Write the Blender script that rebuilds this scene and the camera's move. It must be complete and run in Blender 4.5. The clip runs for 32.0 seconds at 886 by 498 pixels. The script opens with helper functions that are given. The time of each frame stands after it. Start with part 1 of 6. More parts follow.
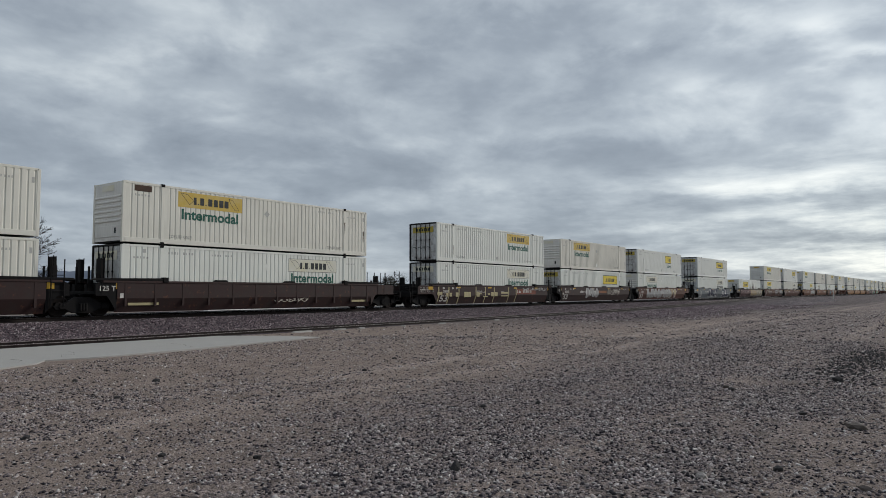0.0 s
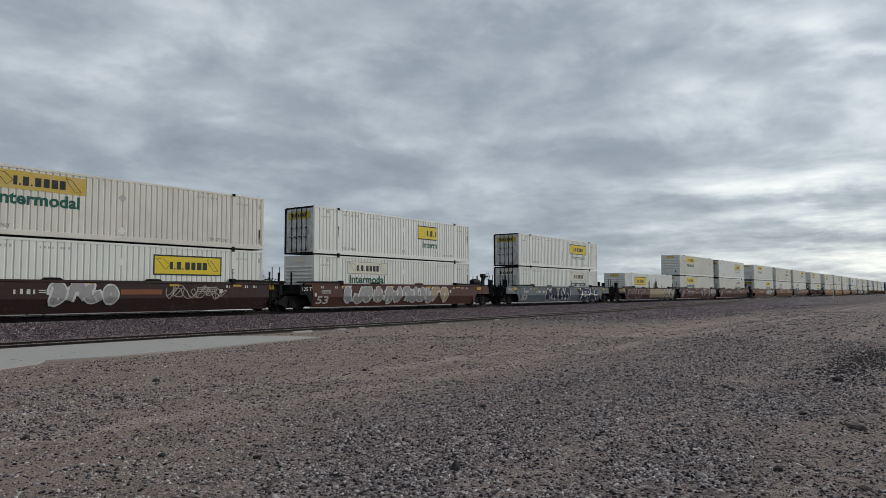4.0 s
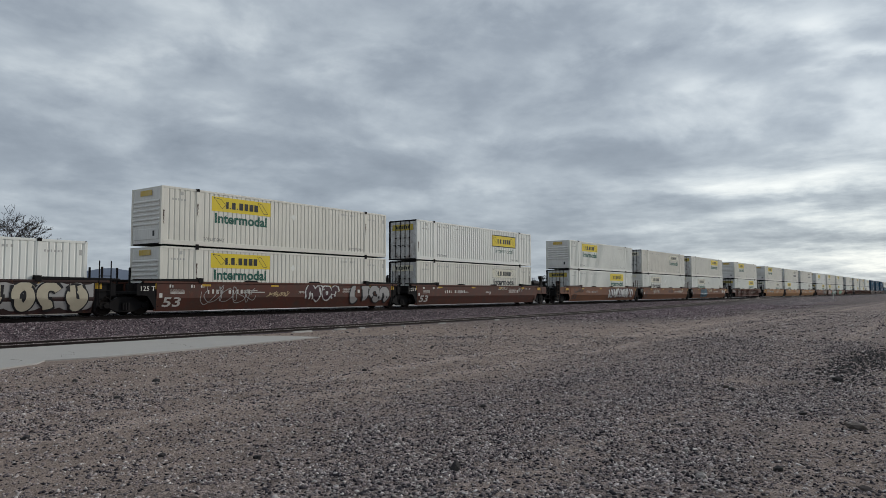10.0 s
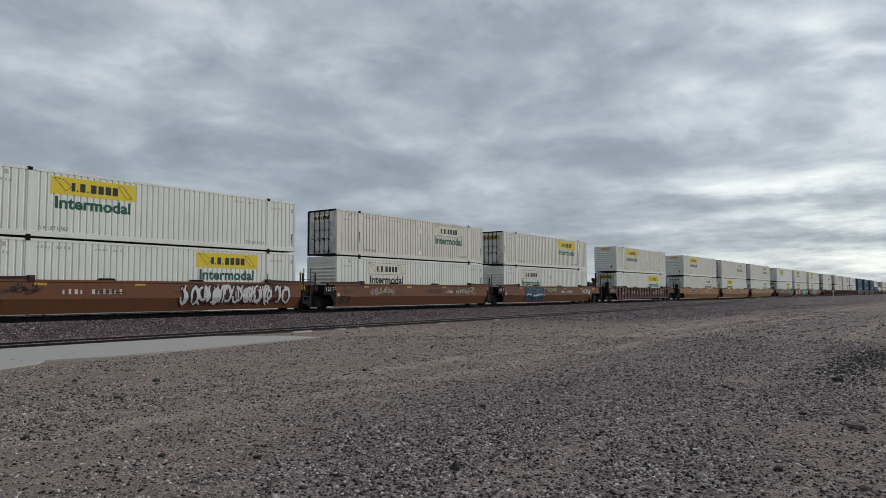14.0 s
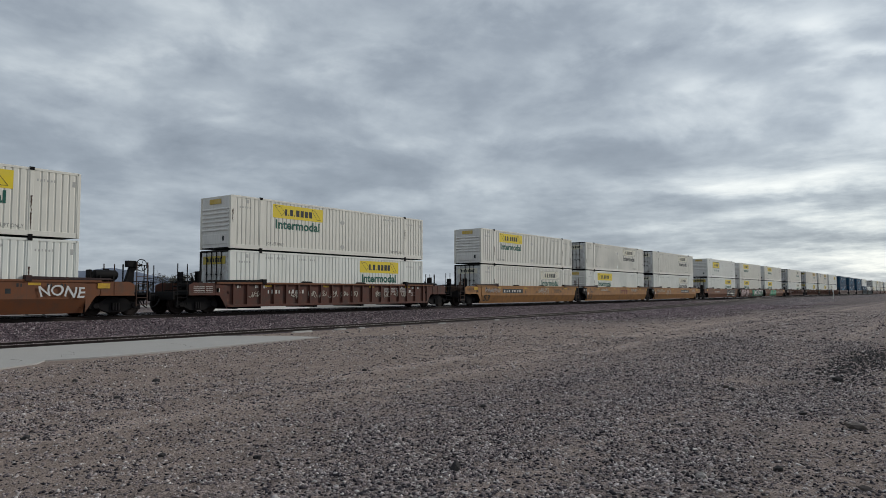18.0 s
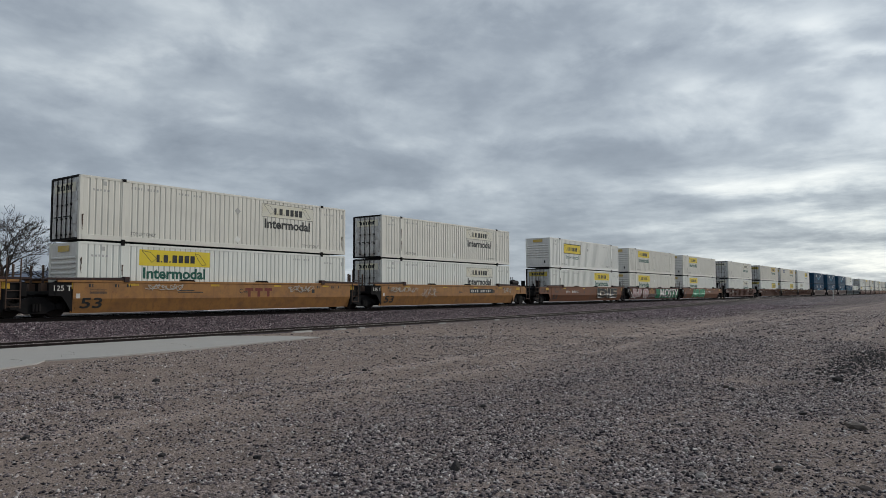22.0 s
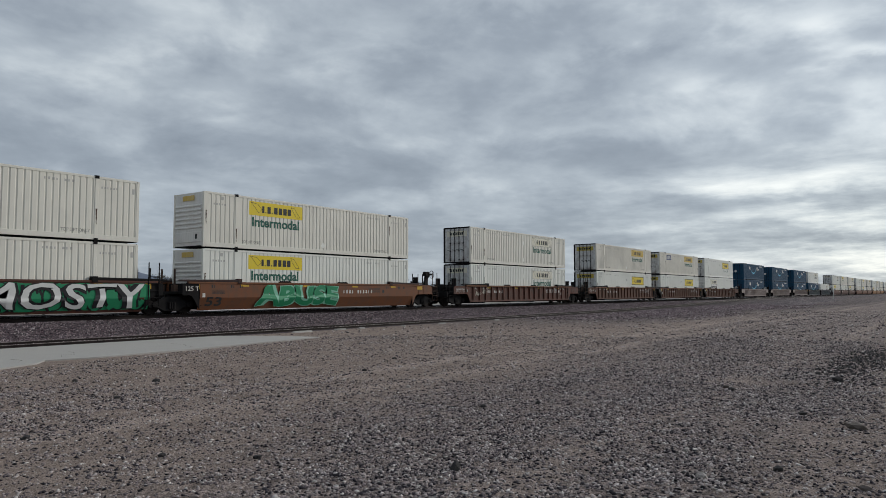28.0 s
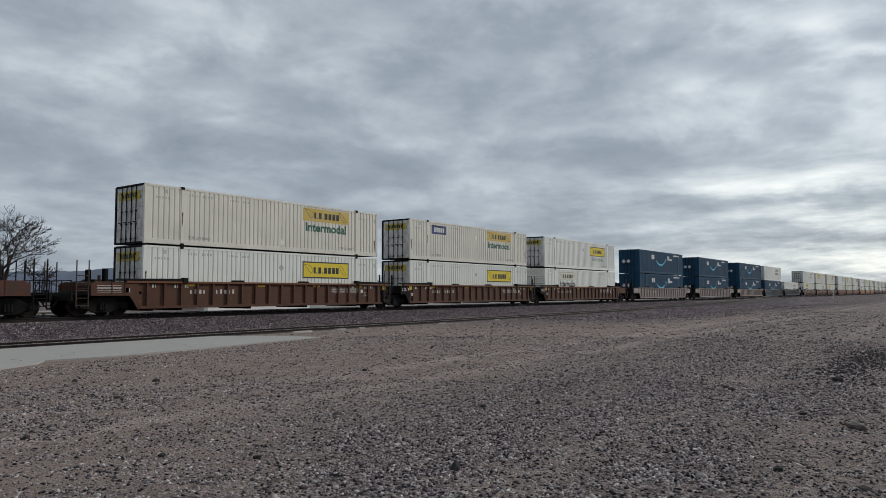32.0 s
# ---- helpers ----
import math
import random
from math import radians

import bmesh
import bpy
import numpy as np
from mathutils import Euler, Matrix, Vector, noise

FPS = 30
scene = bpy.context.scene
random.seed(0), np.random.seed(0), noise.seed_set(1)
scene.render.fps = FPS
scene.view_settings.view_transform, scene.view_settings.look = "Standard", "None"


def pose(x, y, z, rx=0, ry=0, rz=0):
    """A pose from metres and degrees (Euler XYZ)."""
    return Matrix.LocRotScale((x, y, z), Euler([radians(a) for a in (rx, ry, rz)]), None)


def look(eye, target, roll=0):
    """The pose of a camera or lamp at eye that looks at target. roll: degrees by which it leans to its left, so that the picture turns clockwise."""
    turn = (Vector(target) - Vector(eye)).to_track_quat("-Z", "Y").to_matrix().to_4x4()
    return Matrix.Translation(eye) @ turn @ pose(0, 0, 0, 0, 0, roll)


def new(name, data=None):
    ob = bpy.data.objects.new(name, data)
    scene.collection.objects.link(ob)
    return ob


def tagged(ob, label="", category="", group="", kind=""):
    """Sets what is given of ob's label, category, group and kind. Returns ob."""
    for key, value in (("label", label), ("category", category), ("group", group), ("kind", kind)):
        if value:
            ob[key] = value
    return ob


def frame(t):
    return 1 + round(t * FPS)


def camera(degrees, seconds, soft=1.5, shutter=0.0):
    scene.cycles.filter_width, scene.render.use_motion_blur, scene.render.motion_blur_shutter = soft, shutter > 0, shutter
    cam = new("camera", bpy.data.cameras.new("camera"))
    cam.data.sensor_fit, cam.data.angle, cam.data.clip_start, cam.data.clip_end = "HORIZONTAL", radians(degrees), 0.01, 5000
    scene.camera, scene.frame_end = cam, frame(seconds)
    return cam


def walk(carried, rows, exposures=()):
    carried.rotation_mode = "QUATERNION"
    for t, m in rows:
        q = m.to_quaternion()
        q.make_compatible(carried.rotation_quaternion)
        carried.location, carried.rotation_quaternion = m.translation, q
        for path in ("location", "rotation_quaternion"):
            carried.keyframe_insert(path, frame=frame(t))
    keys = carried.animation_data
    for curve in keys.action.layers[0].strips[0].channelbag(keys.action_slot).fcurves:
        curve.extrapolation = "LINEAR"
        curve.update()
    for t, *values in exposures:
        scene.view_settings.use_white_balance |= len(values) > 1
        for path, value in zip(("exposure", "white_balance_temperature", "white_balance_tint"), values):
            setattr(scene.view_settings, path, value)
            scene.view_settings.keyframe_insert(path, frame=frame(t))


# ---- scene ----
# ---- camera ----
RAIL = 0.82                      # height of the rail head over the ground
EYE = Vector((0.0, 0.0, RAIL + 0.996))
YAW, TILT = radians(53.794), radians(3.587)
AIM = EYE + 20 * Vector((math.sin(YAW) * math.cos(TILT), math.cos(YAW) * math.cos(TILT), math.sin(TILT)))
cam = camera(64.705, 32.0, soft=0.5)
walk(cam, [(0, look(EYE, AIM, -0.122)), (32, look(EYE, AIM, -0.122))], exposures=[(0, 0.12), (32, 0.12)])

# ---- world and sun ----
SUN_AZ, SUN_EL = radians(118), radians(27)   # behind thin cloud, past the far end of the train
world = bpy.data.worlds.new("overcast_sky")
scene.world = world
world.use_nodes = True


def nodes_of(tree):
    tree.nodes.clear()

    def add(kind, **inputs):
        n = tree.nodes.new(kind)
        for key, value in inputs.items():
            if key.startswith("p_"):
                if key == "p_op":
                    n.operation = value
                elif key == "p_type":
                    n.blend_type = value
                elif key == "p_data":
                    n.data_type = value
                elif key == "p_clamp":
                    n.use_clamp = value
            else:
                put(n, key, value)
        return n

    def put(n, key, value):
        sock = n.inputs[int(key[1:])] if key[0] == "i" and key[1:].isdigit() else n.inputs[key.replace("_", " ")]
        if isinstance(value, bpy.types.NodeSocket):
            tree.links.new(value, sock)
        else:
            sock.default_value = value
    return add


def ramp(add, fac, stops):
    n = add("ShaderNodeValToRGB", Fac=fac)
    els = n.color_ramp.elements
    while len(els) < len(stops):
        els.new(0.5)
    for e, (p, c) in zip(els, stops):
        e.position, e.color = p, (c if len(c) == 4 else (*c, 1)) if not isinstance(c, float) else (c, c, c, 1)
    return n.outputs["Color"]


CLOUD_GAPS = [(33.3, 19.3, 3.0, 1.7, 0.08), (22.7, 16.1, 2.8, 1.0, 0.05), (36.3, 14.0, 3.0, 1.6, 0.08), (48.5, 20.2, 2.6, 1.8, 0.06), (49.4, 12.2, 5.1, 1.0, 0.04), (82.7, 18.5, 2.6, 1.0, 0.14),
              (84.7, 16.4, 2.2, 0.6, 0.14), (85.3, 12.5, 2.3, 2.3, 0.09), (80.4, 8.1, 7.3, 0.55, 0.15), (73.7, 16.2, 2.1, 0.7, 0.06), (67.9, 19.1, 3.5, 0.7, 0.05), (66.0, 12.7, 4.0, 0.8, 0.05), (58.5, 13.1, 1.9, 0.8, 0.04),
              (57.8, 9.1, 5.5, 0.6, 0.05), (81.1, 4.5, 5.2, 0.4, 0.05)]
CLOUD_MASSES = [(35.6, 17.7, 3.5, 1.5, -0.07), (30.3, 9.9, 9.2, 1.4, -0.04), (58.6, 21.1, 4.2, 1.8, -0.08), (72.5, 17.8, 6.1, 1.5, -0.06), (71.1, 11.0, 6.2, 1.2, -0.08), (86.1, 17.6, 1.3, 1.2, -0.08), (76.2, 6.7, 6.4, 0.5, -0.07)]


def build_sky():
    add = nodes_of(world.node_tree)

    def m(op, a, b=0.0, c=0.0):
        return add("ShaderNodeMath", p_op=op, i0=a, i1=b, i2=c).outputs[0]
    co = add("ShaderNodeVectorMath", p_op="NORMALIZE", i0=add("ShaderNodeTexCoord").outputs["Generated"]).outputs[0]
    sep = add("ShaderNodeSeparateXYZ", Vector=co)
    x, y, z = sep.outputs
    up = m("ADD", m("MAXIMUM", z, 0.0), 0.17)
    flat = add("ShaderNodeCombineXYZ", X=m("DIVIDE", x, up), Y=m("DIVIDE", y, up)).outputs[0]
    # the cloud rolls lie in rows that run towards the far end of the train
    rows = add("ShaderNodeMapping", Vector=flat, Rotation=(0, 0, radians(14)), Scale=(0.92, 1.0, 1.0), Location=(2.3, 5.1, 0)).outputs[0]
    big = add("ShaderNodeTexNoise", Vector=rows, Scale=0.78, Detail=2.0, Roughness=0.5, Distortion=0.15).outputs[0]
    mid = add("ShaderNodeTexNoise", Vector=rows, Scale=2.5, Detail=4.0, Roughness=0.5, Distortion=0.12).outputs[0]
    wisp = add("ShaderNodeTexNoise", Vector=rows, Scale=6.0, Detail=5.0, Roughness=0.55, Distortion=0.1).outputs[0]
    puffs = add("ShaderNodeTexNoise", Vector=add("ShaderNodeMapping", Vector=co, Scale=(1.0, 1.0, 2.0), Location=(0.7, 3.1, 1.9)).outputs[0], Scale=5.5, Detail=6.0, Roughness=0.56, Distortion=0.25).outputs[0]
    cover = m("ADD", m("ADD", m("MULTIPLY", big, 0.17), m("MULTIPLY", mid, 0.27)), m("ADD", m("MULTIPLY", wisp, 0.12), m("MULTIPLY", puffs, 0.44)))
    cover = m("MULTIPLY_ADD", m("SUBTRACT", cover, 0.5), 0.95, 0.5)
    el = m("ARCSINE", z)
    az = m("ARCTAN2", x, y)
    # thinner cloud towards the veiled sun, where the gaps shine
    d = add("ShaderNodeVectorMath", p_op="DOT_PRODUCT", i0=co,
            i1=(math.sin(SUN_AZ) * math.cos(SUN_EL), math.cos(SUN_AZ) * math.cos(SUN_EL), math.sin(SUN_EL))).outputs["Value"]
    glow = m("POWER", m("MAXIMUM", d, 0.0), 4.5)
    # long thin streaks near the horizon
    st = add("ShaderNodeCombineXYZ", X=m("MULTIPLY", az, 7.0), Y=m("MULTIPLY", el, 36.0)).outputs[0]
    streak = add("ShaderNodeTexNoise", Vector=st, Scale=1.0, Detail=6.0, Roughness=0.62, Distortion=0.12).outputs[0]
    streak = m("ADD", m("MULTIPLY", m("SUBTRACT", streak, 0.5), 1.35), 0.52)
    low = m("MAXIMUM", m("MINIMUM", m("SUBTRACT", 1.15, m("MULTIPLY", el, 5.5)), 1.0), 0.0)
    mixw = m("MULTIPLY", low, m("ADD", 0.15, m("MINIMUM", m("MULTIPLY", glow, 2.4), 0.7)))
    cover = m("ADD", m("MULTIPLY", cover, m("SUBTRACT", 1.0, mixw)), m("MULTIPLY", streak, mixw))
    cover = m("ADD", cover, m("MULTIPLY", m("MULTIPLY", glow, m("SUBTRACT", 1.0, m("MULTIPLY", el, 4.2))), 0.07))
    # the shining band low over the end of the track
    band = add("ShaderNodeVectorMath", p_op="DOT_PRODUCT", i0=co, i1=(math.sin(radians(88)) * math.cos(radians(9.5)), math.cos(radians(88)) * math.cos(radians(9.5)), math.sin(radians(9.5)))).outputs["Value"]
    cover = m("ADD", cover, m("MULTIPLY", m("POWER", m("MAXIMUM", band, 0.0), 36.0), 0.07))
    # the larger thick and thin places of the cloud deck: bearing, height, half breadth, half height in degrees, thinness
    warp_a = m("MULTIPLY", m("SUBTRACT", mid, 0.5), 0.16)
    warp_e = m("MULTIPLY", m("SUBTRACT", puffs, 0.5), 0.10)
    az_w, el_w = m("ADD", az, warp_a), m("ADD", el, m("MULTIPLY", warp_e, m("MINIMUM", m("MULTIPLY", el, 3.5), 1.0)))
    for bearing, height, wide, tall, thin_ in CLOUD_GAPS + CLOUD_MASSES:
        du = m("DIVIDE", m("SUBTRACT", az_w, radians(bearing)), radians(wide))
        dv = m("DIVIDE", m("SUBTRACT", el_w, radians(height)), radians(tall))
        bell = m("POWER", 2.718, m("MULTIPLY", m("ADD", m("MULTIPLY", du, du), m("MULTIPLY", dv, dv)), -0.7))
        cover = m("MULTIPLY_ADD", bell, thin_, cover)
    cloud = ramp(add, cover, [(0.34, (0.215, 0.252, 0.302)), (0.46, (0.300, 0.346, 0.402)), (0.54, (0.405, 0.458, 0.512)), (0.62, (0.575, 0.63, 0.67)), (0.74, (0.84, 0.88, 0.88))])
    bright = m("ADD", 1.0, m("MULTIPLY", glow, 0.16))
    lit = add("ShaderNodeVectorMath", p_op="SCALE", i0=cloud, Scale=bright).outputs[0]
    warm = add("ShaderNodeMix", p_data="RGBA", p_type="MULTIPLY", i0=m("MULTIPLY", m("MULTIPLY", glow, low), 0.8), i6=lit, i7=(1.0, 0.96, 0.80, 1)).outputs[2]
    sky = add("ShaderNodeTexSky")
    sky.sky_type, sky.sun_disc, sky.sun_elevation, sky.sun_rotation = "NISHITA", False, SUN_EL, SUN_AZ
    thin = add("ShaderNodeVectorMath", p_op="SCALE", i0=sky.outputs[0], Scale=0.10).outputs[0]
    both = add("ShaderNodeMix", p_data="RGBA", i0=0.95, i6=thin, i7=warm).outputs[2]
    bg = add("ShaderNodeBackground", Color=both, Strength=1.0)
    add("ShaderNodeOutputWorld", Surface=bg.outputs[0])


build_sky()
sun = new("sun", bpy.data.lights.new("sun", "SUN"))
sun.data.energy, sun.data.angle, sun.data.color = 1.75, radians(10), (1.0, 0.965, 0.91)
sun.matrix_basis = look((math.sin(SUN_AZ) * 60, math.cos(SUN_AZ) * 60, 60 * math.tan(SUN_EL)), (0, 0, 0))


# ---- materials ----
def paint(name, colour, rough=0.6, metal=0.0, dirt=0.25, dirt_colour=(0.10, 0.085, 0.07), scale=1.2, streaks=0.0, bump=0.15, fine=25.0, vary=0.0, rust=0.0, spec=0.28):
    """Painted or bare surface with cloudy dirt, fine grain, rain streaks and rust spots."""
    mat = bpy.data.materials.new(name)
    mat.use_nodes = True
    add = nodes_of(mat.node_tree)

    def m(op, a, b=0.0):
        return add("ShaderNodeMath", p_op=op, i0=a, i1=b).outputs[0]
    co = add("ShaderNodeTexCoord").outputs["Object"]
    n1 = add("ShaderNodeTexNoise", Vector=co, Scale=scale, Detail=5.0, Roughness=0.6).outputs[0]
    n2 = add("ShaderNodeTexNoise", Vector=co, Scale=fine, Detail=3.0, Roughness=0.6).outputs[0]
    mask = ramp(add, n1, [(0.42, 0.0), (0.72, 1.0)])
    fac = m("MULTIPLY", mask, dirt)
    if streaks:
        long = add("ShaderNodeMapping", Vector=co, Scale=(7.0, 7.0, 0.35)).outputs[0]
        n3 = add("ShaderNodeTexNoise", Vector=long, Scale=1.0, Detail=4.0, Roughness=0.65).outputs[0]
        fac = m("MAXIMUM", fac, m("MULTIPLY", ramp(add, n3, [(0.50, 0.0), (0.75, 1.0)]), streaks))
    base = add("ShaderNodeMix", p_data="RGBA", i0=m("MULTIPLY", n2, 0.18), i6=(*colour, 1), i7=(*[c * 0.72 for c in colour], 1)).outputs[2]
    if vary:
        rnd = add("ShaderNodeObjectInfo").outputs["Random"]
        base = add("ShaderNodeHueSaturation", Value=m("ADD", 1 - vary, m("MULTIPLY", rnd, 2 * vary)), Color=base).outputs[0]
    mixed = add("ShaderNodeMix", p_data="RGBA", i0=fac, i6=base, i7=(*dirt_colour, 1)).outputs[2]
    if rust:
        n4 = add("ShaderNodeTexNoise", Vector=co, Scale=3.3, Detail=7.0, Roughness=0.7).outputs[0]
        mixed = add("ShaderNodeMix", p_data="RGBA", i0=m("MULTIPLY", ramp(add, n4, [(0.58, 0.0), (0.68, 1.0)]), rust), i6=mixed, i7=(0.16, 0.06, 0.03, 1)).outputs[2]
    b = add("ShaderNodeBump", Strength=bump, Distance=0.01, Height=n2)
    p = add("ShaderNodeBsdfPrincipled", Base_Color=mixed, Metallic=metal, Roughness=m("ADD", rough - 0.06, m("MULTIPLY", n2, 0.14)), Normal=b.outputs[0])
    p.inputs["Specular IOR Level"].default_value = spec
    add("ShaderNodeOutputMaterial", Surface=p.outputs[0])
    return mat


WHITE = [paint("container_white_" + n, c, 0.5, dirt=d, dirt_colour=(0.42, 0.40, 0.36), scale=0.7, streaks=s, bump=0.05) for n, c, d, s in (
    ("cream", (0.715, 0.695, 0.615), 0.28, 0.35), ("cool", (0.735, 0.742, 0.680), 0.20, 0.15), ("warm", (0.70, 0.67, 0.585), 0.38, 0.45),
    ("bright", (0.775, 0.778, 0.722), 0.15, 0.10))]
BLUE = paint("container_blue", (0.013, 0.056, 0.108), 0.5, dirt=0.2, dirt_colour=(0.055, 0.085, 0.110), streaks=0.15, spec=0.12)
DOOR = paint("door_grey", (0.60, 0.61, 0.60), 0.5, dirt=0.75, dirt_colour=(0.20, 0.165, 0.14), streaks=0.65, scale=2.2, rust=0.55)
FRONT = paint("front_grey", (0.70, 0.69, 0.65), 0.5, dirt=0.35, dirt_colour=(0.36, 0.34, 0.31), streaks=0.45, scale=2.0)
# near black: shade under the overhanging car sides is included in this colour
STEEL = paint("dark_steel", (0.0085, 0.008, 0.0085), 0.65, dirt=0.35, dirt_colour=(0.020, 0.016, 0.014), scale=3, spec=0.10)
RUSTY = paint("rusty_steel", (0.075, 0.045, 0.032), 0.75, dirt=0.5, dirt_colour=(0.03, 0.025, 0.022), scale=3)
YELLOW_OLD = paint("sign_yellow_faded", (0.55, 0.38, 0.07), 0.5, dirt=0.45, dirt_colour=(0.55, 0.48, 0.30), streaks=0.3, scale=2)
YELLOW = paint("sign_yellow", (0.72, 0.55, 0.03), 0.45, dirt=0.25, dirt_colour=(0.55, 0.45, 0.20), streaks=0.2, scale=2)
PALE = paint("sign_pale", (0.66, 0.64, 0.55), 0.5, dirt=0.5, dirt_colour=(0.62, 0.56, 0.30), scale=1.5)
GREEN = paint("lettering_green", (0.007, 0.088, 0.062), 0.5, dirt=0.2, dirt_colour=(0.1, 0.2, 0.16), scale=4)
FAINT = paint("stencil_faint", (0.41, 0.41, 0.385), 0.6, dirt=0.5, dirt_colour=(0.5, 0.49, 0.45), scale=6)
BLACK = paint("lettering_black", (0.02, 0.024, 0.026), 0.5, dirt=0.25, dirt_colour=(0.12, 0.12, 0.11), scale=4)
GREY = paint("lettering_grey", (0.13, 0.13, 0.125), 0.6, dirt=0.5, dirt_colour=(0.5, 0.49, 0.45), scale=6)
CAR = {
    "brown_dark": paint("car_dark_brown", (0.034, 0.0155, 0.0145), 0.65, dirt=0.85, scale=2.0, dirt_colour=(0.03, 0.022, 0.02), streaks=0.7, rust=0.5),
    "brown": paint("car_brown", (0.092, 0.030, 0.019), 0.65, dirt=0.85, scale=2.0, dirt_colour=(0.05, 0.035, 0.028), streaks=0.7, rust=0.5),
    "orange": paint("car_orange_brown", (0.165, 0.060, 0.024), 0.62, dirt=0.9, scale=2.0, dirt_colour=(0.10, 0.055, 0.035), streaks=0.75, rust=0.5),
    "tan": paint("car_tan_yellow", (0.33, 0.160, 0.050), 0.6, dirt=0.85, scale=2.0, dirt_colour=(0.17, 0.09, 0.045), streaks=0.7, rust=0.5),
    "grey": paint("car_grey", (0.125, 0.145, 0.155), 0.6, dirt=0.4, dirt_colour=(0.09, 0.09, 0.085), streaks=0.35),
    "rust": paint("car_rust", (0.095, 0.039, 0.022), 0.75, dirt=0.85, scale=2.0, dirt_colour=(0.055, 0.032, 0.024), streaks=0.8, rust=0.6),
    "pale": paint("car_pale", (0.30, 0.25, 0.23), 0.7, dirt=0.5, dirt_colour=(0.16, 0.11, 0.09), streaks=0.4, rust=0.3),
}
CAR_WHITE = paint("stencil_white", (0.58, 0.56, 0.52), 0.6, dirt=0.4, dirt_colour=(0.30, 0.25, 0.22), scale=4)
CAR_YELLOW = paint("reflector_yellow", (0.55, 0.33, 0.03), 0.5, dirt=0.3, scale=4)
CREAM_MARK = paint("primer_cream", (0.42, 0.36, 0.20), 0.6, dirt=0.35, scale=4)
SPRAY = {k: paint("spray_" + k, c, 0.5, dirt=0.2, dirt_colour=tuple(0.6 * v for v in c), scale=3) for k, c in (
    ("white", (0.60, 0.60, 0.58)), ("haze", (0.40, 0.36, 0.30)), ("navy", (0.012, 0.018, 0.045)), ("black", (0.015, 0.015, 0.017)), ("green", (0.02, 0.22, 0.10)), ("mint", (0.22, 0.50, 0.36)),
    ("blue", (0.06, 0.22, 0.33)), ("grey", (0.32, 0.31, 0.30)), ("pink", (0.42, 0.27, 0.26)), ("tan", (0.40, 0.30, 0.17)), ("pale", (0.45, 0.40, 0.30)), ("brown", (0.055, 0.022, 0.026)), ("ink", (0.012, 0.035, 0.055)))}
SMILE = paint("arrow_light_blue", (0.09, 0.46, 0.70), 0.5, dirt=0.2, dirt_colour=(0.08, 0.2, 0.3))
SIGN_BLUE = paint("sign_blue", (0.03, 0.05, 0.16), 0.5, dirt=0.2)
RUBBER = paint("rubber_black", (0.012, 0.012, 0.013), 0.7)


# ---- mesh helpers ----
def box(V, F, x0, x1, y0, y1, z0, z1):
    n = len(V)
    V += [(x, y, z) for x in (x0, x1) for y in (y0, y1) for z in (z0, z1)]
    F += [[n + i for i in f] for f in ((0, 1, 3, 2), (4, 6, 7, 5), (0, 4, 5, 1), (2, 3, 7, 6), (0, 2, 6, 4), (1, 5, 7, 3))]


def rod(V, F, a, b, r, n=8, r2=None):
    """A closed round bar from a to b."""
    a, b = Vector(a), Vector(b)
    d = (b - a).normalized()
    u = d.orthogonal().normalized()
    w = d.cross(u)
    k = len(V)
    for c, rr in ((a, r), (b, r if r2 is None else r2)):
        V += [tuple(c + rr * (math.cos(2 * math.pi * i / n) * u + math.sin(2 * math.pi * i / n) * w)) for i in range(n)]
    F += [[k + i, k + (i + 1) % n, k + n + (i + 1) % n, k + n + i] for i in range(n)]
    F += [[k + i for i in reversed(range(n))], [k + n + i for i in range(n)]]


def plate(V, F, outline, y0, y1):
    """A plate with an outline in x and z, from y0 to y1."""
    k, n = len(V), len(outline)
    V += [(x, y0, z) for x, z in outline] + [(x, y1, z) for x, z in outline]
    F += [[k + i for i in range(n)], [k + n + i for i in reversed(range(n))]]
    F += [[k + i, k + n + i, k + n + (i + 1) % n, k + (i + 1) % n] for i in range(n)]


def bar(V, F, outline, x0, x1):
    """A bar with an outline in y and z, from x0 to x1."""
    k, n = len(V), len(outline)
    V += [(x0, y, z) for y, z in outline] + [(x1, y, z) for y, z in outline]
    F += [[k + i for i in range(n)], [k + n + i for i in reversed(range(n))]]
    F += [[k + i, k + n + i, k + n + (i + 1) % n, k + (i + 1) % n] for i in range(n)]


def mesh(name, V, F, bevel=0.0, smooth=False):
    me = bpy.data.meshes.new(name)
    bm = bmesh.new()
    vs = [bm.verts.new(v) for v in V]
    for f in F:
        bm.faces.new([vs[i] for i in f])
    bmesh.ops.recalc_face_normals(bm, faces=bm.faces)
    if bevel:
        bmesh.ops.bevel(bm, geom=[e for e in bm.edges if e.is_manifold and e.calc_face_angle(0) > 0.6], offset=bevel, segments=1, affect="EDGES")
    bm.to_mesh(me)
    bm.free()
    if smooth:
        me.shade_smooth()
        me.set_sharp_from_angle(angle=radians(40))
    me.materials.append(None)
    return me


def part(name, me, mat, parent, label="", at=None):
    """Links a mesh as one object under a thing or a part."""
    ob = new(name, me)
    ob.parent = parent
    ob.material_slots[0].link = "OBJECT"
    ob.material_slots[0].material = mat
    if at is not None:
        ob.matrix_basis = at if isinstance(at, Matrix) else Matrix.Translation(at)
    if label:
        ob["label"] = label
    if name in ("stencil", "car_mark", "data_panel", "sign_letters", "marks", "line_drawing", "load_mark", "spray_fill", "spray_line", "spray_back"):
        ob["kind"] = "stuff"
    return ob


KEPT = {}


def kept(key, make):
    if key not in KEPT:
        KEPT[key] = make()
    return KEPT[key]


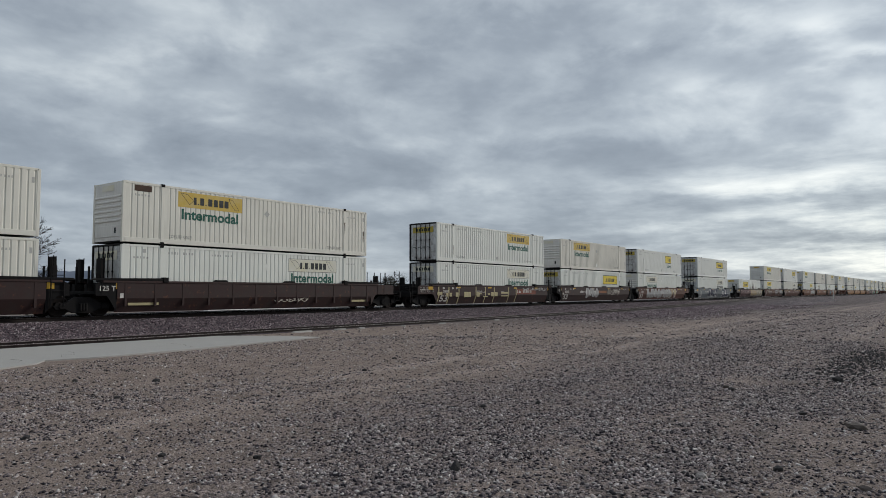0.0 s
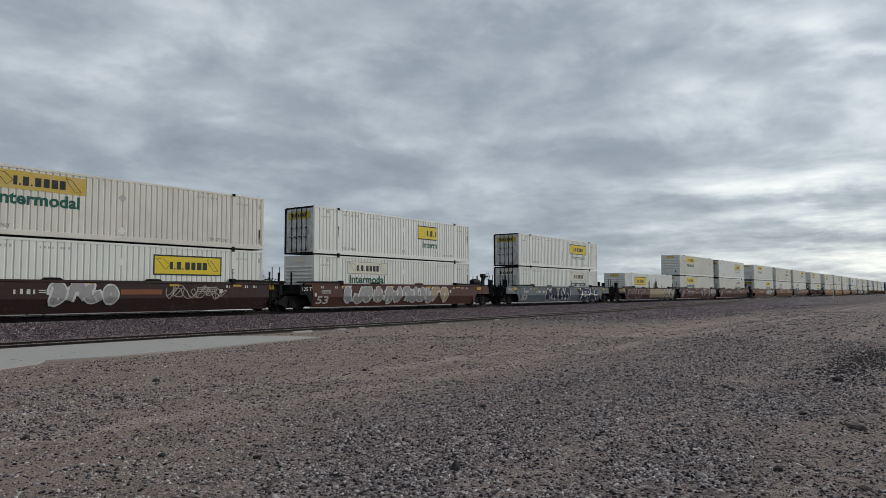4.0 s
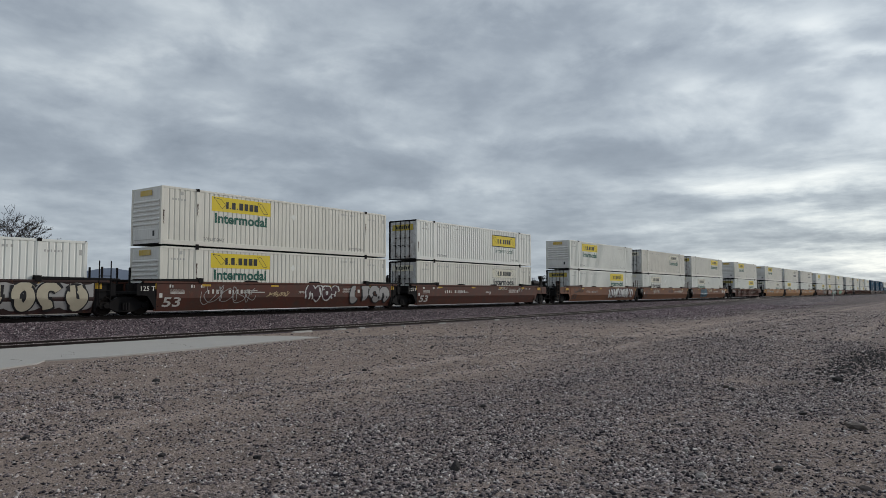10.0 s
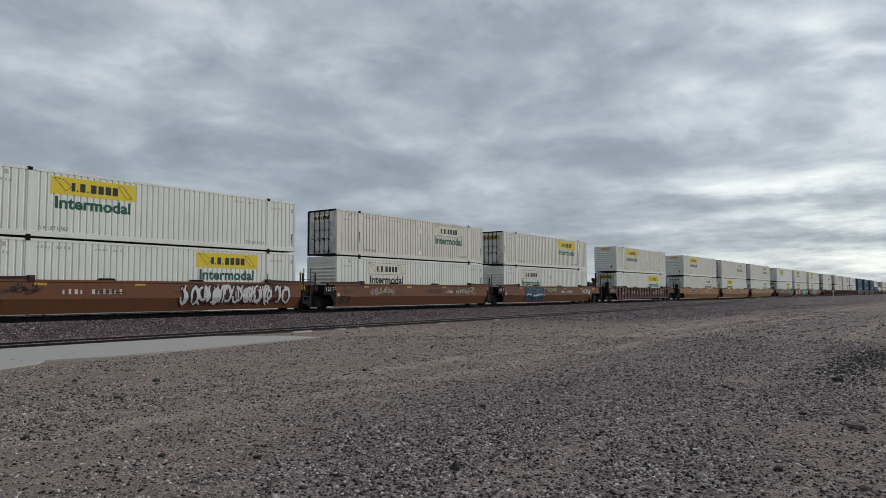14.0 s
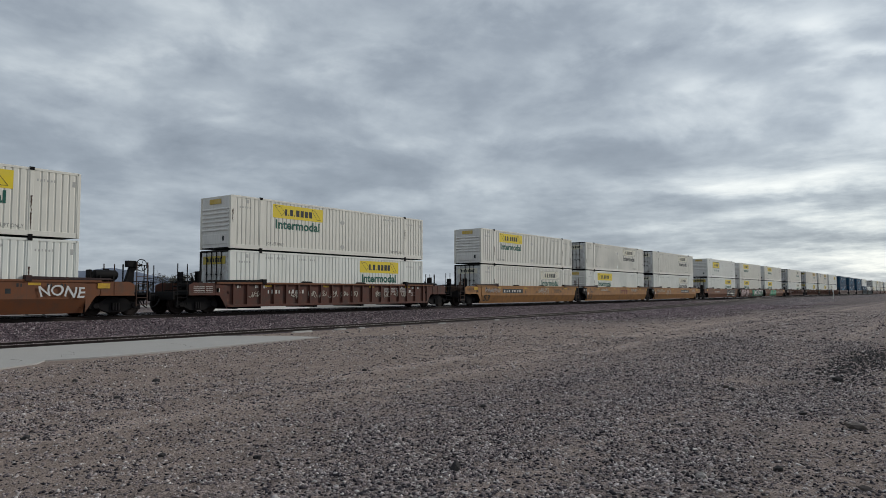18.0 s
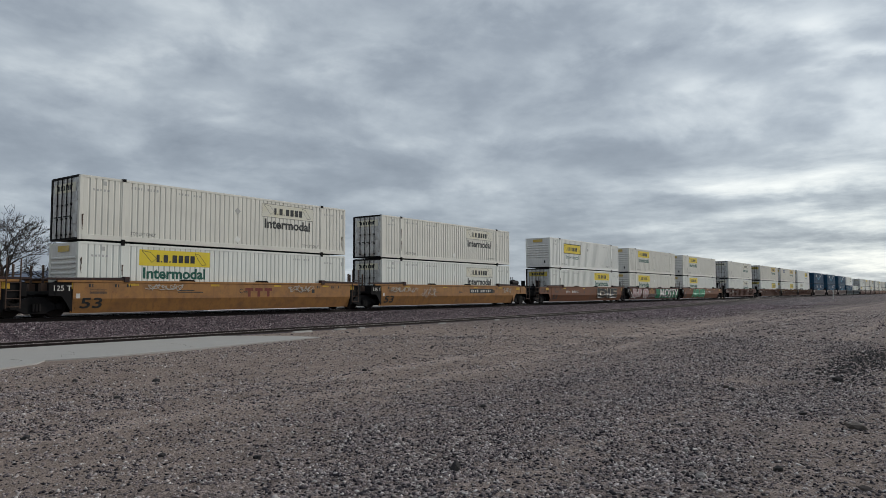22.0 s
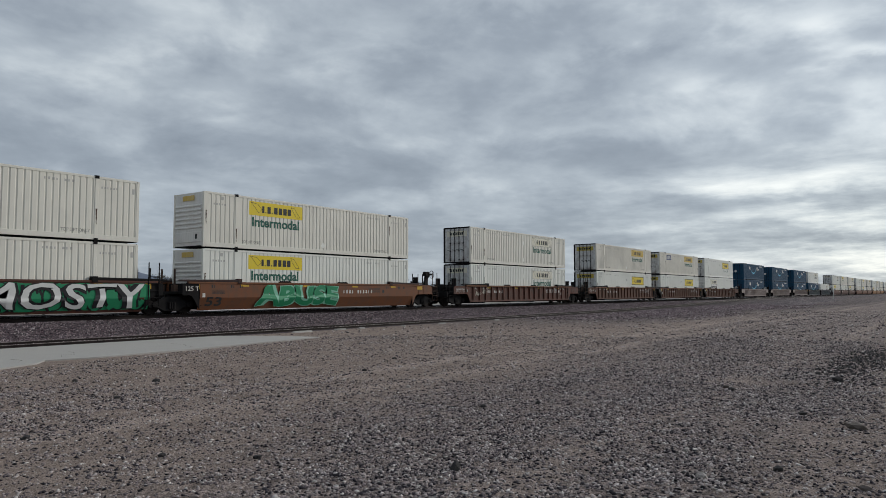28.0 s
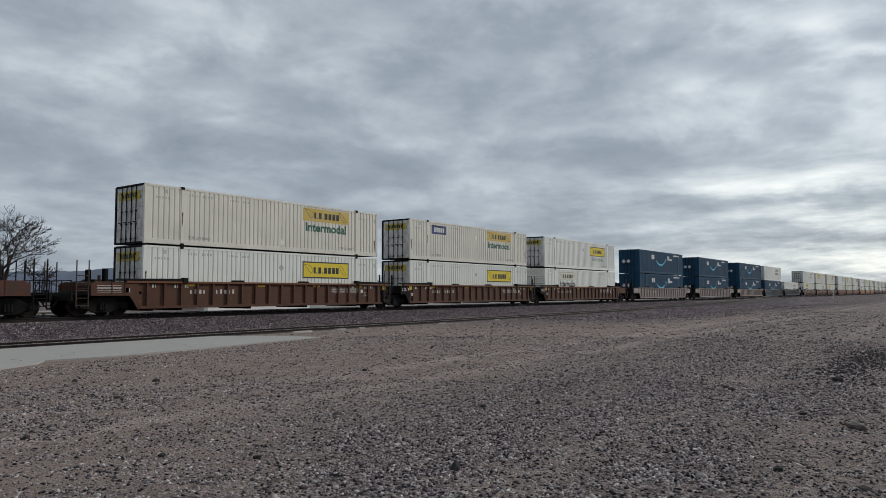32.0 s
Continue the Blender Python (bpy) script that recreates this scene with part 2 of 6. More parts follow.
def lettering(text, height, width=0.0, bold=0.0):
    """Flat letters in the x-z plane that face the camera's side; origin at the lower left."""
    cu = bpy.data.curves.new("lettering", "FONT")
    cu.body, cu.size, cu.resolution_u, cu.offset = text, 1.0, 3, bold
    ob = bpy.data.objects.new("lettering", cu)
    scene.collection.objects.link(ob)
    bpy.context.view_layer.update()
    me = bpy.data.meshes.new_from_object(ob.evaluated_get(bpy.context.evaluated_depsgraph_get()))
    bpy.data.objects.remove(ob)
    co = np.empty(len(me.vertices) * 3)
    me.vertices.foreach_get("co", co)
    co = co.reshape(-1, 3)
    lo, hi = co.min(0), co.max(0)
    sz = height / 0.72
    sx = width / (hi[0] - lo[0]) if width else sz
    out = np.stack([(co[:, 0] - lo[0]) * sx, np.zeros(len(co)), co[:, 1] * sz], 1)
    me.vertices.foreach_set("co", out.ravel())
    me.materials.clear()
    me.materials.append(None)
    return me


def bars(rects, name="bars"):
    """Flat bars in the x-z plane: x0, x1, z0, z1."""
    V, F = [], []
    for x0, x1, z0, z1 in rects:
        n = len(V)
        V += [(x0, 0, z0), (x1, 0, z0), (x1, 0, z1), (x0, 0, z1)]
        F.append([n, n + 1, n + 2, n + 3])
    return mesh(name, V, F)


def word_bars(width, height, count, gap=0.3, seed=1):
    """Plain bars as wide and high as the letters of a word, with a space after the fourth."""
    w = width / count
    out = []
    for i in range(count):
        if i == 4 and count > 6:
            continue
        thin = 0.45 + 0.18 * ((i * 7 + seed) % 3)
        out.append((i * w, i * w + w * (1 - gap) * thin, 0, height * (0.86 + 0.07 * ((i * 5 + seed) % 3))))
    return out


# ---- the setting ----
TRACK_Y = 31.36                  # middle of the track the train runs on
SIDING_Y = 25.9                  # middle of the siding
SPEED, SLOWING = 12.729, 0.00955   # metres a second, and how it drops


def train_at(t):
    """How far the train stands from its place at 16 s."""
    return -(SPEED * (t - 16) - 0.5 * SLOWING * (t - 16) ** 2)


def ground_material():
    mat = bpy.data.materials.new("dirt_and_gravel")
    mat.use_nodes = True
    add = nodes_of(mat.node_tree)

    def m(op, a, b=0.0, c=0.0):
        return add("ShaderNodeMath", p_op=op, i0=a, i1=b, i2=c).outputs[0]
    co = add("ShaderNodeTexCoord").outputs["Object"]
    big = add("ShaderNodeTexNoise", Vector=co, Scale=0.16, Detail=4.0, Roughness=0.55).outputs[0]
    mid = add("ShaderNodeTexNoise", Vector=co, Scale=1.3, Detail=6.0, Roughness=0.65).outputs[0]
    fine = add("ShaderNodeTexNoise", Vector=co, Scale=24.0, Detail=4.0, Roughness=0.7).outputs[0]
    grit = add("ShaderNodeTexNoise", Vector=co, Scale=62.0, Detail=3.0, Roughness=0.75).outputs[0]
    lumps = add("ShaderNodeTexNoise", Vector=co, Scale=5.0, Detail=5.0, Roughness=0.75).outputs[0]
    peb = add("ShaderNodeTexVoronoi", Vector=co, Scale=17.0)
    peb2 = add("ShaderNodeTexVoronoi", Vector=co, Scale=41.0)
    sep = add("ShaderNodeSeparateXYZ", Vector=co)
    x, y = sep.outputs[0], sep.outputs[1]
    # stony on the camera's side, bare trodden dirt towards the rails, darker again by the ballast
    line = m("ADD", 5.2, m("MINIMUM", m("MULTIPLY", x, 0.26), m("ADD", 1.9, m("MULTIPLY", x, 0.09))))
    edge = m("ADD", m("SUBTRACT", y, line), m("ADD", m("MULTIPLY", m("SUBTRACT", big, 0.5), 4.0), m("MULTIPLY", m("SUBTRACT", mid, 0.5), 4.0)))
    stony = ramp(add, m("MULTIPLY_ADD", edge, -0.22, 0.5), [(0.25, 0.0), (0.75, 1.0)])
    stony = m("MULTIPLY", stony, ramp(add, m("MULTIPLY_ADD", m("ADD", y, m("MULTIPLY", mid, 1.2)), 0.5, -0.6), [(0.2, 0.35), (0.8, 1.0)]))
    spill = m("MULTIPLY", ramp(add, m("MULTIPLY", m("ADD", x, m("MULTIPLY", mid, 18.0)), 0.01), [(0.36, 0.0), (0.56, 1.0), (1.15, 1.0)]),
              ramp(add, m("MULTIPLY", m("ADD", m("ADD", y, m("MULTIPLY", m("SUBTRACT", m("MINIMUM", x, 120.0), 40.0), 0.08)), m("MULTIPLY", m("SUBTRACT", big, 0.5), 6.0)), 0.03), [(0.38, 0.0), (0.56, 1.0)]))
    stony = m("MAXIMUM", stony, spill)
    wheel = m("ADD", y, m("MULTIPLY", m("SUBTRACT", big, 0.5), 1.6))
    tracks = m("MAXIMUM", ramp(add, m("ABSOLUTE", m("SUBTRACT", wheel, 9.3)), [(0.1, 1.0), (0.5, 0.0)]), ramp(add, m("ABSOLUTE", m("SUBTRACT", wheel, 11.2)), [(0.1, 1.0), (0.5, 0.0)]))
    tracks = m("MAXIMUM", tracks, ramp(add, m("ABSOLUTE", m("SUBTRACT", wheel, 3.6)), [(0.1, 0.8), (0.7, 0.0)]))
    stony = m("MULTIPLY", stony, m("SUBTRACT", 1.0, m("MULTIPLY", tracks, 0.7)))
    dirt = ramp(add, m("ADD", m("MULTIPLY", tracks, 0.10), m("ADD", m("MULTIPLY", mid, 0.35), m("ADD", m("MULTIPLY", lumps, 0.42), m("ADD", m("MULTIPLY", fine, 0.23), m("MULTIPLY", m("SUBTRACT", grit, 0.5), 0.42))))), [(0.34, (0.130, 0.099, 0.082)), (0.5, (0.258, 0.200, 0.167)), (0.64, (0.385, 0.308, 0.262))])
    col = add("ShaderNodeSeparateColor", Color=peb.outputs["Color"]).outputs[0]
    col2 = add("ShaderNodeSeparateColor", Color=peb2.outputs["Color"]).outputs[1]
    stone = ramp(add, m("ADD", m("MULTIPLY", m("SUBTRACT", lumps, 0.5), 0.9), m("ADD", m("MULTIPLY_ADD", m("SUBTRACT", grit, 0.5), 0.5, m("MULTIPLY", col, 0.5)), m("MULTIPLY", col2, 0.5))), [(0.15, (0.040, 0.033, 0.033)), (0.40, (0.160, 0.126, 0.117)), (0.65, (0.280, 0.223, 0.203)), (0.92, (0.43, 0.36, 0.33))])
    fac = m("ADD", m("MULTIPLY", stony, 0.75), m("MULTIPLY", ramp(add, lumps, [(0.48, 0.0), (0.62, 1.0)]), 0.3))
    base = add("ShaderNodeMix", p_data="RGBA", i0=fac, i6=dirt, i7=stone).outputs[2]
    # ballast fines spilt beside the turnout
    base = add("ShaderNodeMix", p_data="RGBA", i0=m("MULTIPLY", spill, m("ADD", 0.30, m("MULTIPLY", lumps, 0.6))), i6=base, i7=(0.055, 0.043, 0.050, 1)).outputs[2]
    hgt = m("ADD", m("MULTIPLY", fine, 0.35), m("MULTIPLY", m("SUBTRACT", 0.6, peb.outputs["Distance"]), m("ADD", 0.25, m("MULTIPLY", fac, 0.9))))
    hgt = m("ADD", hgt, m("MULTIPLY", peb2.outputs["Distance"], -0.3))
    hgt = m("ADD", hgt, m("MULTIPLY_ADD", grit, 0.30, m("MULTIPLY", lumps, 0.9)))
    b = add("ShaderNodeBump", Strength=1.0, Distance=0.06, Height=hgt)
    p = add("ShaderNodeBsdfPrincipled", Base_Color=base, Roughness=0.92, Normal=b.outputs[0])
    p.inputs["Specular IOR Level"].default_value = 0.25
    add("ShaderNodeOutputMaterial", Surface=p.outputs[0])
    return mat


def stone_material(name, stops, island=True):
    mat = bpy.data.materials.new(name)
    mat.use_nodes = True
    add = nodes_of(mat.node_tree)
    co = add("ShaderNodeTexCoord").outputs["Object"]
    fine = add("ShaderNodeTexNoise", Vector=co, Scale=60.0, Detail=3.0, Roughness=0.6).outputs[0]
    rnd = add("ShaderNodeNewGeometry").outputs["Random Per Island"] if island else add("ShaderNodeObjectInfo").outputs["Random"]
    fac = add("ShaderNodeMath", p_op="ADD", i0=rnd, i1=add("ShaderNodeMath", p_op="MULTIPLY_ADD", i0=fine, i1=0.24, i2=-0.12).outputs[0]).outputs[0]
    base = ramp(add, fac, stops)
    b = add("ShaderNodeBump", Strength=0.4, Distance=0.006, Height=fine)
    p = add("ShaderNodeBsdfPrincipled", Base_Color=base, Roughness=0.88, Normal=b.outputs[0])
    p.inputs["Specular IOR Level"].default_value = 0.3
    add("ShaderNodeOutputMaterial", Surface=p.outputs[0])
    return mat


GROUND = ground_material()
# the dark share is raised to imitate small shadows between the stones
GRAVEL = stone_material("gravel_stones", [(0.0, (0.012, 0.010, 0.013)), (0.26, (0.046, 0.040, 0.047)), (0.44, (0.165, 0.136, 0.139)), (0.66, (0.310, 0.258, 0.246)), (0.90, (0.435, 0.385, 0.365)), (1.0, (0.64, 0.60, 0.57))])
BALLAST = stone_material("ballast_stones", [(0.0, (0.020, 0.013, 0.018)), (0.24, (0.078, 0.052, 0.062)), (0.55, (0.215, 0.158, 0.172)), (0.85, (0.36, 0.29, 0.30)), (1.0, (0.56, 0.50, 0.50))])
ROAD = paint("dusty_road", (0.24, 0.225, 0.20), 0.9, dirt=0.4, dirt_colour=(0.15, 0.135, 0.115), scale=0.3)
CONCRETE = paint("concrete_pale", (0.37, 0.357, 0.335), 0.85, dirt=0.35, dirt_colour=(0.32, 0.30, 0.27), scale=0.8, bump=0.4, fine=40)
PLATFORM = paint("concrete_white", (0.82, 0.82, 0.80), 0.8, dirt=0.15, dirt_colour=(0.5, 0.48, 0.45), scale=0.6)
RAIL_SIDE = paint("rail_rust", (0.024, 0.017, 0.015), 0.75, dirt=0.5, dirt_colour=(0.03, 0.022, 0.02), scale=3)
RAIL_HEAD = paint("rail_polished", (0.45, 0.45, 0.46), 0.28, metal=0.9, dirt=0.2, scale=3)
TIE = paint("tie_wood", (0.075, 0.058, 0.047), 0.9, dirt=0.5, dirt_colour=(0.04, 0.032, 0.028), scale=5, vary=0.3)
# blue of the distant air is mixed into the hills' own colour
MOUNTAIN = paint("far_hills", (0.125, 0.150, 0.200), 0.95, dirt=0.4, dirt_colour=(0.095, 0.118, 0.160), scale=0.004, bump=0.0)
BARK = paint("bark", (0.024, 0.019, 0.017), 0.9, dirt=0.4, scale=6, bump=0.5)
SHRUB = paint("shrub_leaves", (0.045, 0.043, 0.030), 0.85, dirt=0.4, dirt_colour=(0.075, 0.062, 0.045), scale=2)


def rise(x, y):
    """Gentle unevenness of the yard, flat under the track and the siding."""
    amp = min(1.0, max(0.0, (21.0 - y) / 6.0)) if y < 40 else min(1.0, (y - 40) / 40)
    far = min(1.0, 60.0 / (60.0 + math.hypot(x, y)))
    h = 0.09 * noise.noise((x * 0.16, y * 0.16, 3.0)) + 0.045 * noise.noise((x * 0.55, y * 0.55, 8.0)) + 0.018 * noise.noise((x * 1.7, y * 1.7, 1.0)) + 0.022 * noise.noise((x * 3.4, y * 3.4, 6.0))
    return amp * far * h


def make_ground():
    def ticks(lo, hi, step, far):
        mids = list(np.arange(lo, hi + 1e-6, step))
        out, v, d = [], hi, step
        while v < far:
            d *= 1.35
            v += d
            out.append(v)
        left, v, d = [], lo, step
        while v > -far:
            d *= 1.35
            v -= d
            left.append(v)
        return left[::-1] + mids + out
    xs, ys = ticks(-4, 40, 0.125, 4700), ticks(-1, 24, 0.125, 4700)
    V = [(x, y, rise(x, y)) for y in ys for x in xs]
    n = len(xs)
    F = [(j * n + i, j * n + i + 1, (j + 1) * n + i + 1, (j + 1) * n + i) for j in range(len(ys) - 1) for i in range(n - 1)]
    me = bpy.data.meshes.new("ground")
    me.from_pydata(V, [], F)
    me.shade_smooth()
    me.materials.append(GROUND)
    return tagged(new("ground", me), "grey-brown dirt yard strewn with dark gravel", "ground", kind="structure")


def make_bed():
    """Ballast bed under the track: a low bank with a flat crown, and the skirt down to the siding."""
    V, F = [], []
    top = RAIL - 0.19
    bar(V, F, [(TRACK_Y + 9.6, -0.25), (TRACK_Y + 6.6, top - 0.06), (TRACK_Y + 2.4, top - 0.06), (TRACK_Y - 1.75, top), (TRACK_Y - 3.6, 0.12), (SIDING_Y + 0.95, 0.03), (SIDING_Y - 1.0, 0.02), (SIDING_Y - 1.3, -0.25)], -120, 1400)
    bed = tagged(new("ballast_bed", mesh("ballast_bed", V, F)), "raised bed of broken reddish-grey ballast stone", "ballast", kind="structure")
    bed.data.materials[0] = BED
    return bed


def bed_height(y):
    top = RAIL - 0.19
    pts = [(SIDING_Y - 1.3, -0.25), (SIDING_Y - 1.0, 0.02), (SIDING_Y + 0.95, 0.03), (TRACK_Y - 3.6, 0.12), (TRACK_Y - 1.75, top), (TRACK_Y + 2.4, top)]
    for (a, za), (b, zb) in zip(pts, pts[1:]):
        if a <= y <= b:
            return za + (zb - za) * (y - a) / (b - a)
    return 0.0


RAIL_OUTLINE = [(-0.075, -0.18), (0.075, -0.18), (0.072, -0.168), (0.012, -0.145), (0.012, -0.045), (0.036, -0.035), (0.036, -0.006), (0.026, -0.001),
                (-0.026, -0.001), (-0.036, -0.006), (-0.036, -0.035), (-0.012, -0.045), (-0.012, -0.145), (-0.072, -0.168)]


def make_rail(y, z, x0, x1, label):
    thing = tagged(new("rail"), label, "rail", "rails")
    thing.matrix_basis = pose(x0, y, z - 0.18)
    V, F = [], []
    bar(V, F, [(a, b + 0.18) for a, b in RAIL_OUTLINE], 0, x1 - x0)
    part("rail_web", mesh("rail_web", V, F), RAIL_SIDE, thing)
    V, F = [], []
    bar(V, F, [(-0.024, 0.1785), (0.024, 0.1785), (0.020, 0.183), (-0.020, 0.183)], 0, x1 - x0)
    part("rail_head", mesh("rail_head", V, F), RAIL_HEAD if z > 0.5 else RAIL_SIDE, thing, "polished running surface" if z > 0.5 else "")
    return thing


def bed_material():
    mat = bpy.data.materials.new("ballast_bed")
    mat.use_nodes = True
    add = nodes_of(mat.node_tree)
    co = add("ShaderNodeTexCoord").outputs["Object"]
    v = add("ShaderNodeTexVoronoi", Vector=co, Scale=14.0)
    n = add("ShaderNodeTexNoise", Vector=co, Scale=0.5, Detail=5.0).outputs[0]
    c = add("ShaderNodeSeparateColor", Color=v.outputs["Color"]).outputs[0]
    f = add("ShaderNodeMath", p_op="MULTIPLY_ADD", i0=n, i1=0.5, i2=add("ShaderNodeMath", p_op="MULTIPLY_ADD", i0=c, i1=0.8, i2=-0.2).outputs[0]).outputs[0]
    # base kept dark so its colour carries the shade between loose stones
    base = ramp(add, f, [(0.1, (0.012, 0.009, 0.012)), (0.5, (0.064, 0.045, 0.052)), (0.9, (0.20, 0.155, 0.165))])
    b = add("ShaderNodeBump", Strength=1.0, Distance=0.05, Height=add("ShaderNodeMath", p_op="MULTIPLY", i0=v.outputs["Distance"], i1=-1.0).outputs[0])
    p = add("ShaderNodeBsdfPrincipled", Base_Color=base, Roughness=0.9, Normal=b.outputs[0])
    add("ShaderNodeOutputMaterial", Surface=p.outputs[0])
    return mat


BED = bed_material()
make_ground()
make_bed()
for yy in (-0.75, 0.75, 3.75, 5.25):
    make_rail(TRACK_Y + yy, RAIL if yy < 2 else RAIL - 0.06, -120, 1400, "rust-brown steel rail with a bright worn head")


def smooth_step(a, b, v):
    u = min(1.0, max(0.0, (v - a) / (b - a)))
    return u * u * (3 - 2 * u)


def siding_line(x, off):
    """Where a siding rail lies: level and straight at first, then rising and bending into the track."""
    y = SIDING_Y + off + (TRACK_Y - SIDING_Y) * smooth_step(70, 215, x)
    z = 0.13 + (RAIL - 0.13) * smooth_step(40, 150, x)
    return y, z


def make_siding_rail(off):
    xs = list(np.arange(-120, 40, 20.0)) + list(np.arange(40, 216, 4.0))
    q = len(RAIL_OUTLINE)
    V, F = [], []
    for x in xs:
        y, z = siding_line(x, off)
        V += [(x, y + a, z + b) for a, b in RAIL_OUTLINE]
    for i in range(len(xs) - 1):
        F += [[i * q + j, i * q + (j + 1) % q, (i + 1) * q + (j + 1) % q, (i + 1) * q + j] for j in range(q)]
    F += [list(range(q)), [(len(xs) - 1) * q + j for j in reversed(range(q))]]
    thing = tagged(new("rail"), "dull rusted rail of the little-used siding", "rail", "rails")
    part("rail_web", mesh("rail_web", V, F), RAIL_SIDE, thing)
    V, F = [], []
    for x in xs:
        y, z = siding_line(x, off)
        V += [(x, y - 0.024, z - 0.0005), (x, y + 0.024, z - 0.0005), (x, y + 0.02, z + 0.003), (x, y - 0.02, z + 0.003)]
    for i in range(len(xs) - 1):
        F += [[i * 4 + j, i * 4 + (j + 1) % 4, (i + 1) * 4 + (j + 1) % 4, (i + 1) * 4 + j] for j in range(4)]
    part("rail_head", mesh("rail_head", V, F), SIDING_HEAD, thing)


SIDING_HEAD = paint("siding_rail_head", (0.46, 0.41, 0.37), 0.5, metal=0.3, dirt=0.3, scale=3)
for off in (-0.75, 0.75):
    make_siding_rail(off)


def make_slab():
    """Pale concrete apron beside the siding, with a ragged edge towards the yard."""
    edge = [(-30, 25.0), (18.2, 24.95), (19.6, 22.9), (20.1, 20.9), (15.8, 20.2), (12.6, 19.7), (10.2, 19.45), (8.9, 19.7), (8.4, 19.0), (7.3, 18.4), (-2, 15.6), (-30, 8.0)]
    V, F = [], []
    k = len(edge)
    V += [(x, y, -0.12) for x, y in edge] + [(x, y, 0.045) for x, y in edge]
    F += [list(range(k))[::-1], [k + i for i in range(k)]] + [[i, (i + 1) % k, k + (i + 1) % k, k + i] for i in range(k)]
    ob = tagged(new("pavement", mesh("pavement", V, F)), "pale cracked concrete apron beside the siding", "pavement", kind="structure")
    ob.data.materials[0] = CONCRETE
    for pts in (((9.6, 20.3), (9.9, 20.9), (10.15, 20.7), (10.5, 21.4), (10.6, 22.0)), ((8.2, 19.6), (8.5, 20.1), (8.45, 20.7)), ((13.9, 20.4), (14.0, 21.0), (14.35, 21.6), (14.4, 22.5))):
        V, F = [], []
        for k, (x, y) in enumerate(pts):
            V += [(x, y - 0.025, 0.049), (x + 0.02, y + 0.025, 0.049)]
            if k:
                F.append([2 * k - 2, 2 * k - 1, 2 * k + 1, 2 * k])
        part("crack", mesh("crack", V, F), STEEL, ob)


make_slab()


# ---- containers ----
LEN, WID, HIGH = 16.15, 2.59, 2.87
HALF = LEN / 2


def side_panel():
    V, xs = [], [(-HALF + 0.12, 0.0)]
    x = -HALF + 0.20
    while x < HALF - 0.40:
        if abs(abs(x + 0.13) - 6.10) > 0.2:
            xs += [(x + 0.165, 0.0), (x + 0.195, 0.026), (x + 0.235, 0.026), (x + 0.265, 0.0)]
        x += 0.277
    xs.append((HALF - 0.12, 0.0))
    F = []
    for x, d in xs:
        V += [(x, -WID / 2 + 0.012 + d, 0.17), (x, -WID / 2 + 0.012 + d, HIGH - 0.13)]
    for i in range(len(xs) - 1):
        F.append([2 * i, 2 * i + 2, 2 * i + 3, 2 * i + 1])
    return mesh("side_panel", V, F)


def far_panel():
    V, F = [], []
    box(V, F, -HALF + 0.12, HALF - 0.12, WID / 2 - 0.05, WID / 2 - 0.012, 0.17, HIGH - 0.13)
    return mesh("far_panel", V, F)


def long_bar(z0, z1, y):
    V, F = [], []
    box(V, F, -HALF + 0.1, HALF - 0.1, min(y, y + 0.09 * (1 if y < 0 else -1)), max(y, y + 0.09 * (1 if y < 0 else -1)), z0, z1)
    return mesh("rail", V, F, 0.008)


def post_mesh():
    V, F = [], []
    box(V, F, 0, 0.14, 0, 0.14, 0.05, HIGH - 0.05)
    return mesh("corner_post", V, F, 0.01)


def casting_mesh():
    V, F = [], []
    box(V, F, -0.09, 0.09, -0.03, 0.14, 0, 0.13)
    box(V, F, -0.03, 0.03, -0.036, -0.03, 0.03, 0.09)
    return mesh("corner_casting", V, F, 0.008)


def rib_post_mesh():
    V, F = [], []
    box(V, F, -0.075, 0.075, -0.006, 0.08, 0.13, HIGH - 0.1)
    return mesh("lift_post", V, F, 0.006)


def slab_mesh(z0, z1):
    V, F = [], []
    box(V, F, -HALF + 0.05, HALF - 0.05, -WID / 2 + 0.06, WID / 2 - 0.06, z0, z1)
    return mesh("slab", V, F)


def front_mesh():
    """Closed end; faces -x."""
    V, F = [], []
    box(V, F, 0.03, 0.06, -WID / 2 + 0.12, WID / 2 - 0.12, 0.12, HIGH - 0.1)
    return mesh("front_wall", V, F)


def front_rib():
    V, F = [], []
    bar_ = [(-0.02, 0.03), (-0.02, 0.085), (0.035, 0.13), (0.035, 0.0)]
    plate(V, F, bar_, -WID / 2 + 0.18, WID / 2 - 0.18)
    return mesh("pressed_rib", V, F)


def front_box():
    V, F = [], []
    box(V, F, 0.002, 0.035, -WID / 2 + 0.2, WID / 2 - 0.2, 0.3, 0.82)
    return mesh("lower_panel", V, F, 0.01)


def door_mesh():
    """One door leaf, 1.15 m wide from y = 0; faces -x."""
    V, F = [], []
    box(V, F, 0.02, 0.06, 0.0, 1.14, 0.14, HIGH - 0.12)
    for k in range(5):
        z = 0.22 + k * 0.51
        box(V, F, 0.0, 0.022, 0.08, 1.06, z, z + 0.40)
    return mesh("door", V, F, 0.008)


def lock_rod_mesh():
    V, F = [], []
    rod(V, F, (-0.03, 0, 0.08), (-0.03, 0, HIGH - 0.08), 0.024, 6)
    for z in (0.25, 0.95, 1.55, 2.4):
        box(V, F, -0.05, 0.0, -0.05, 0.05, z, z + 0.07)
    box(V, F, -0.06, -0.02, -0.02, 0.24, 1.05, 1.09)
    return mesh("lock_rod", V, F)


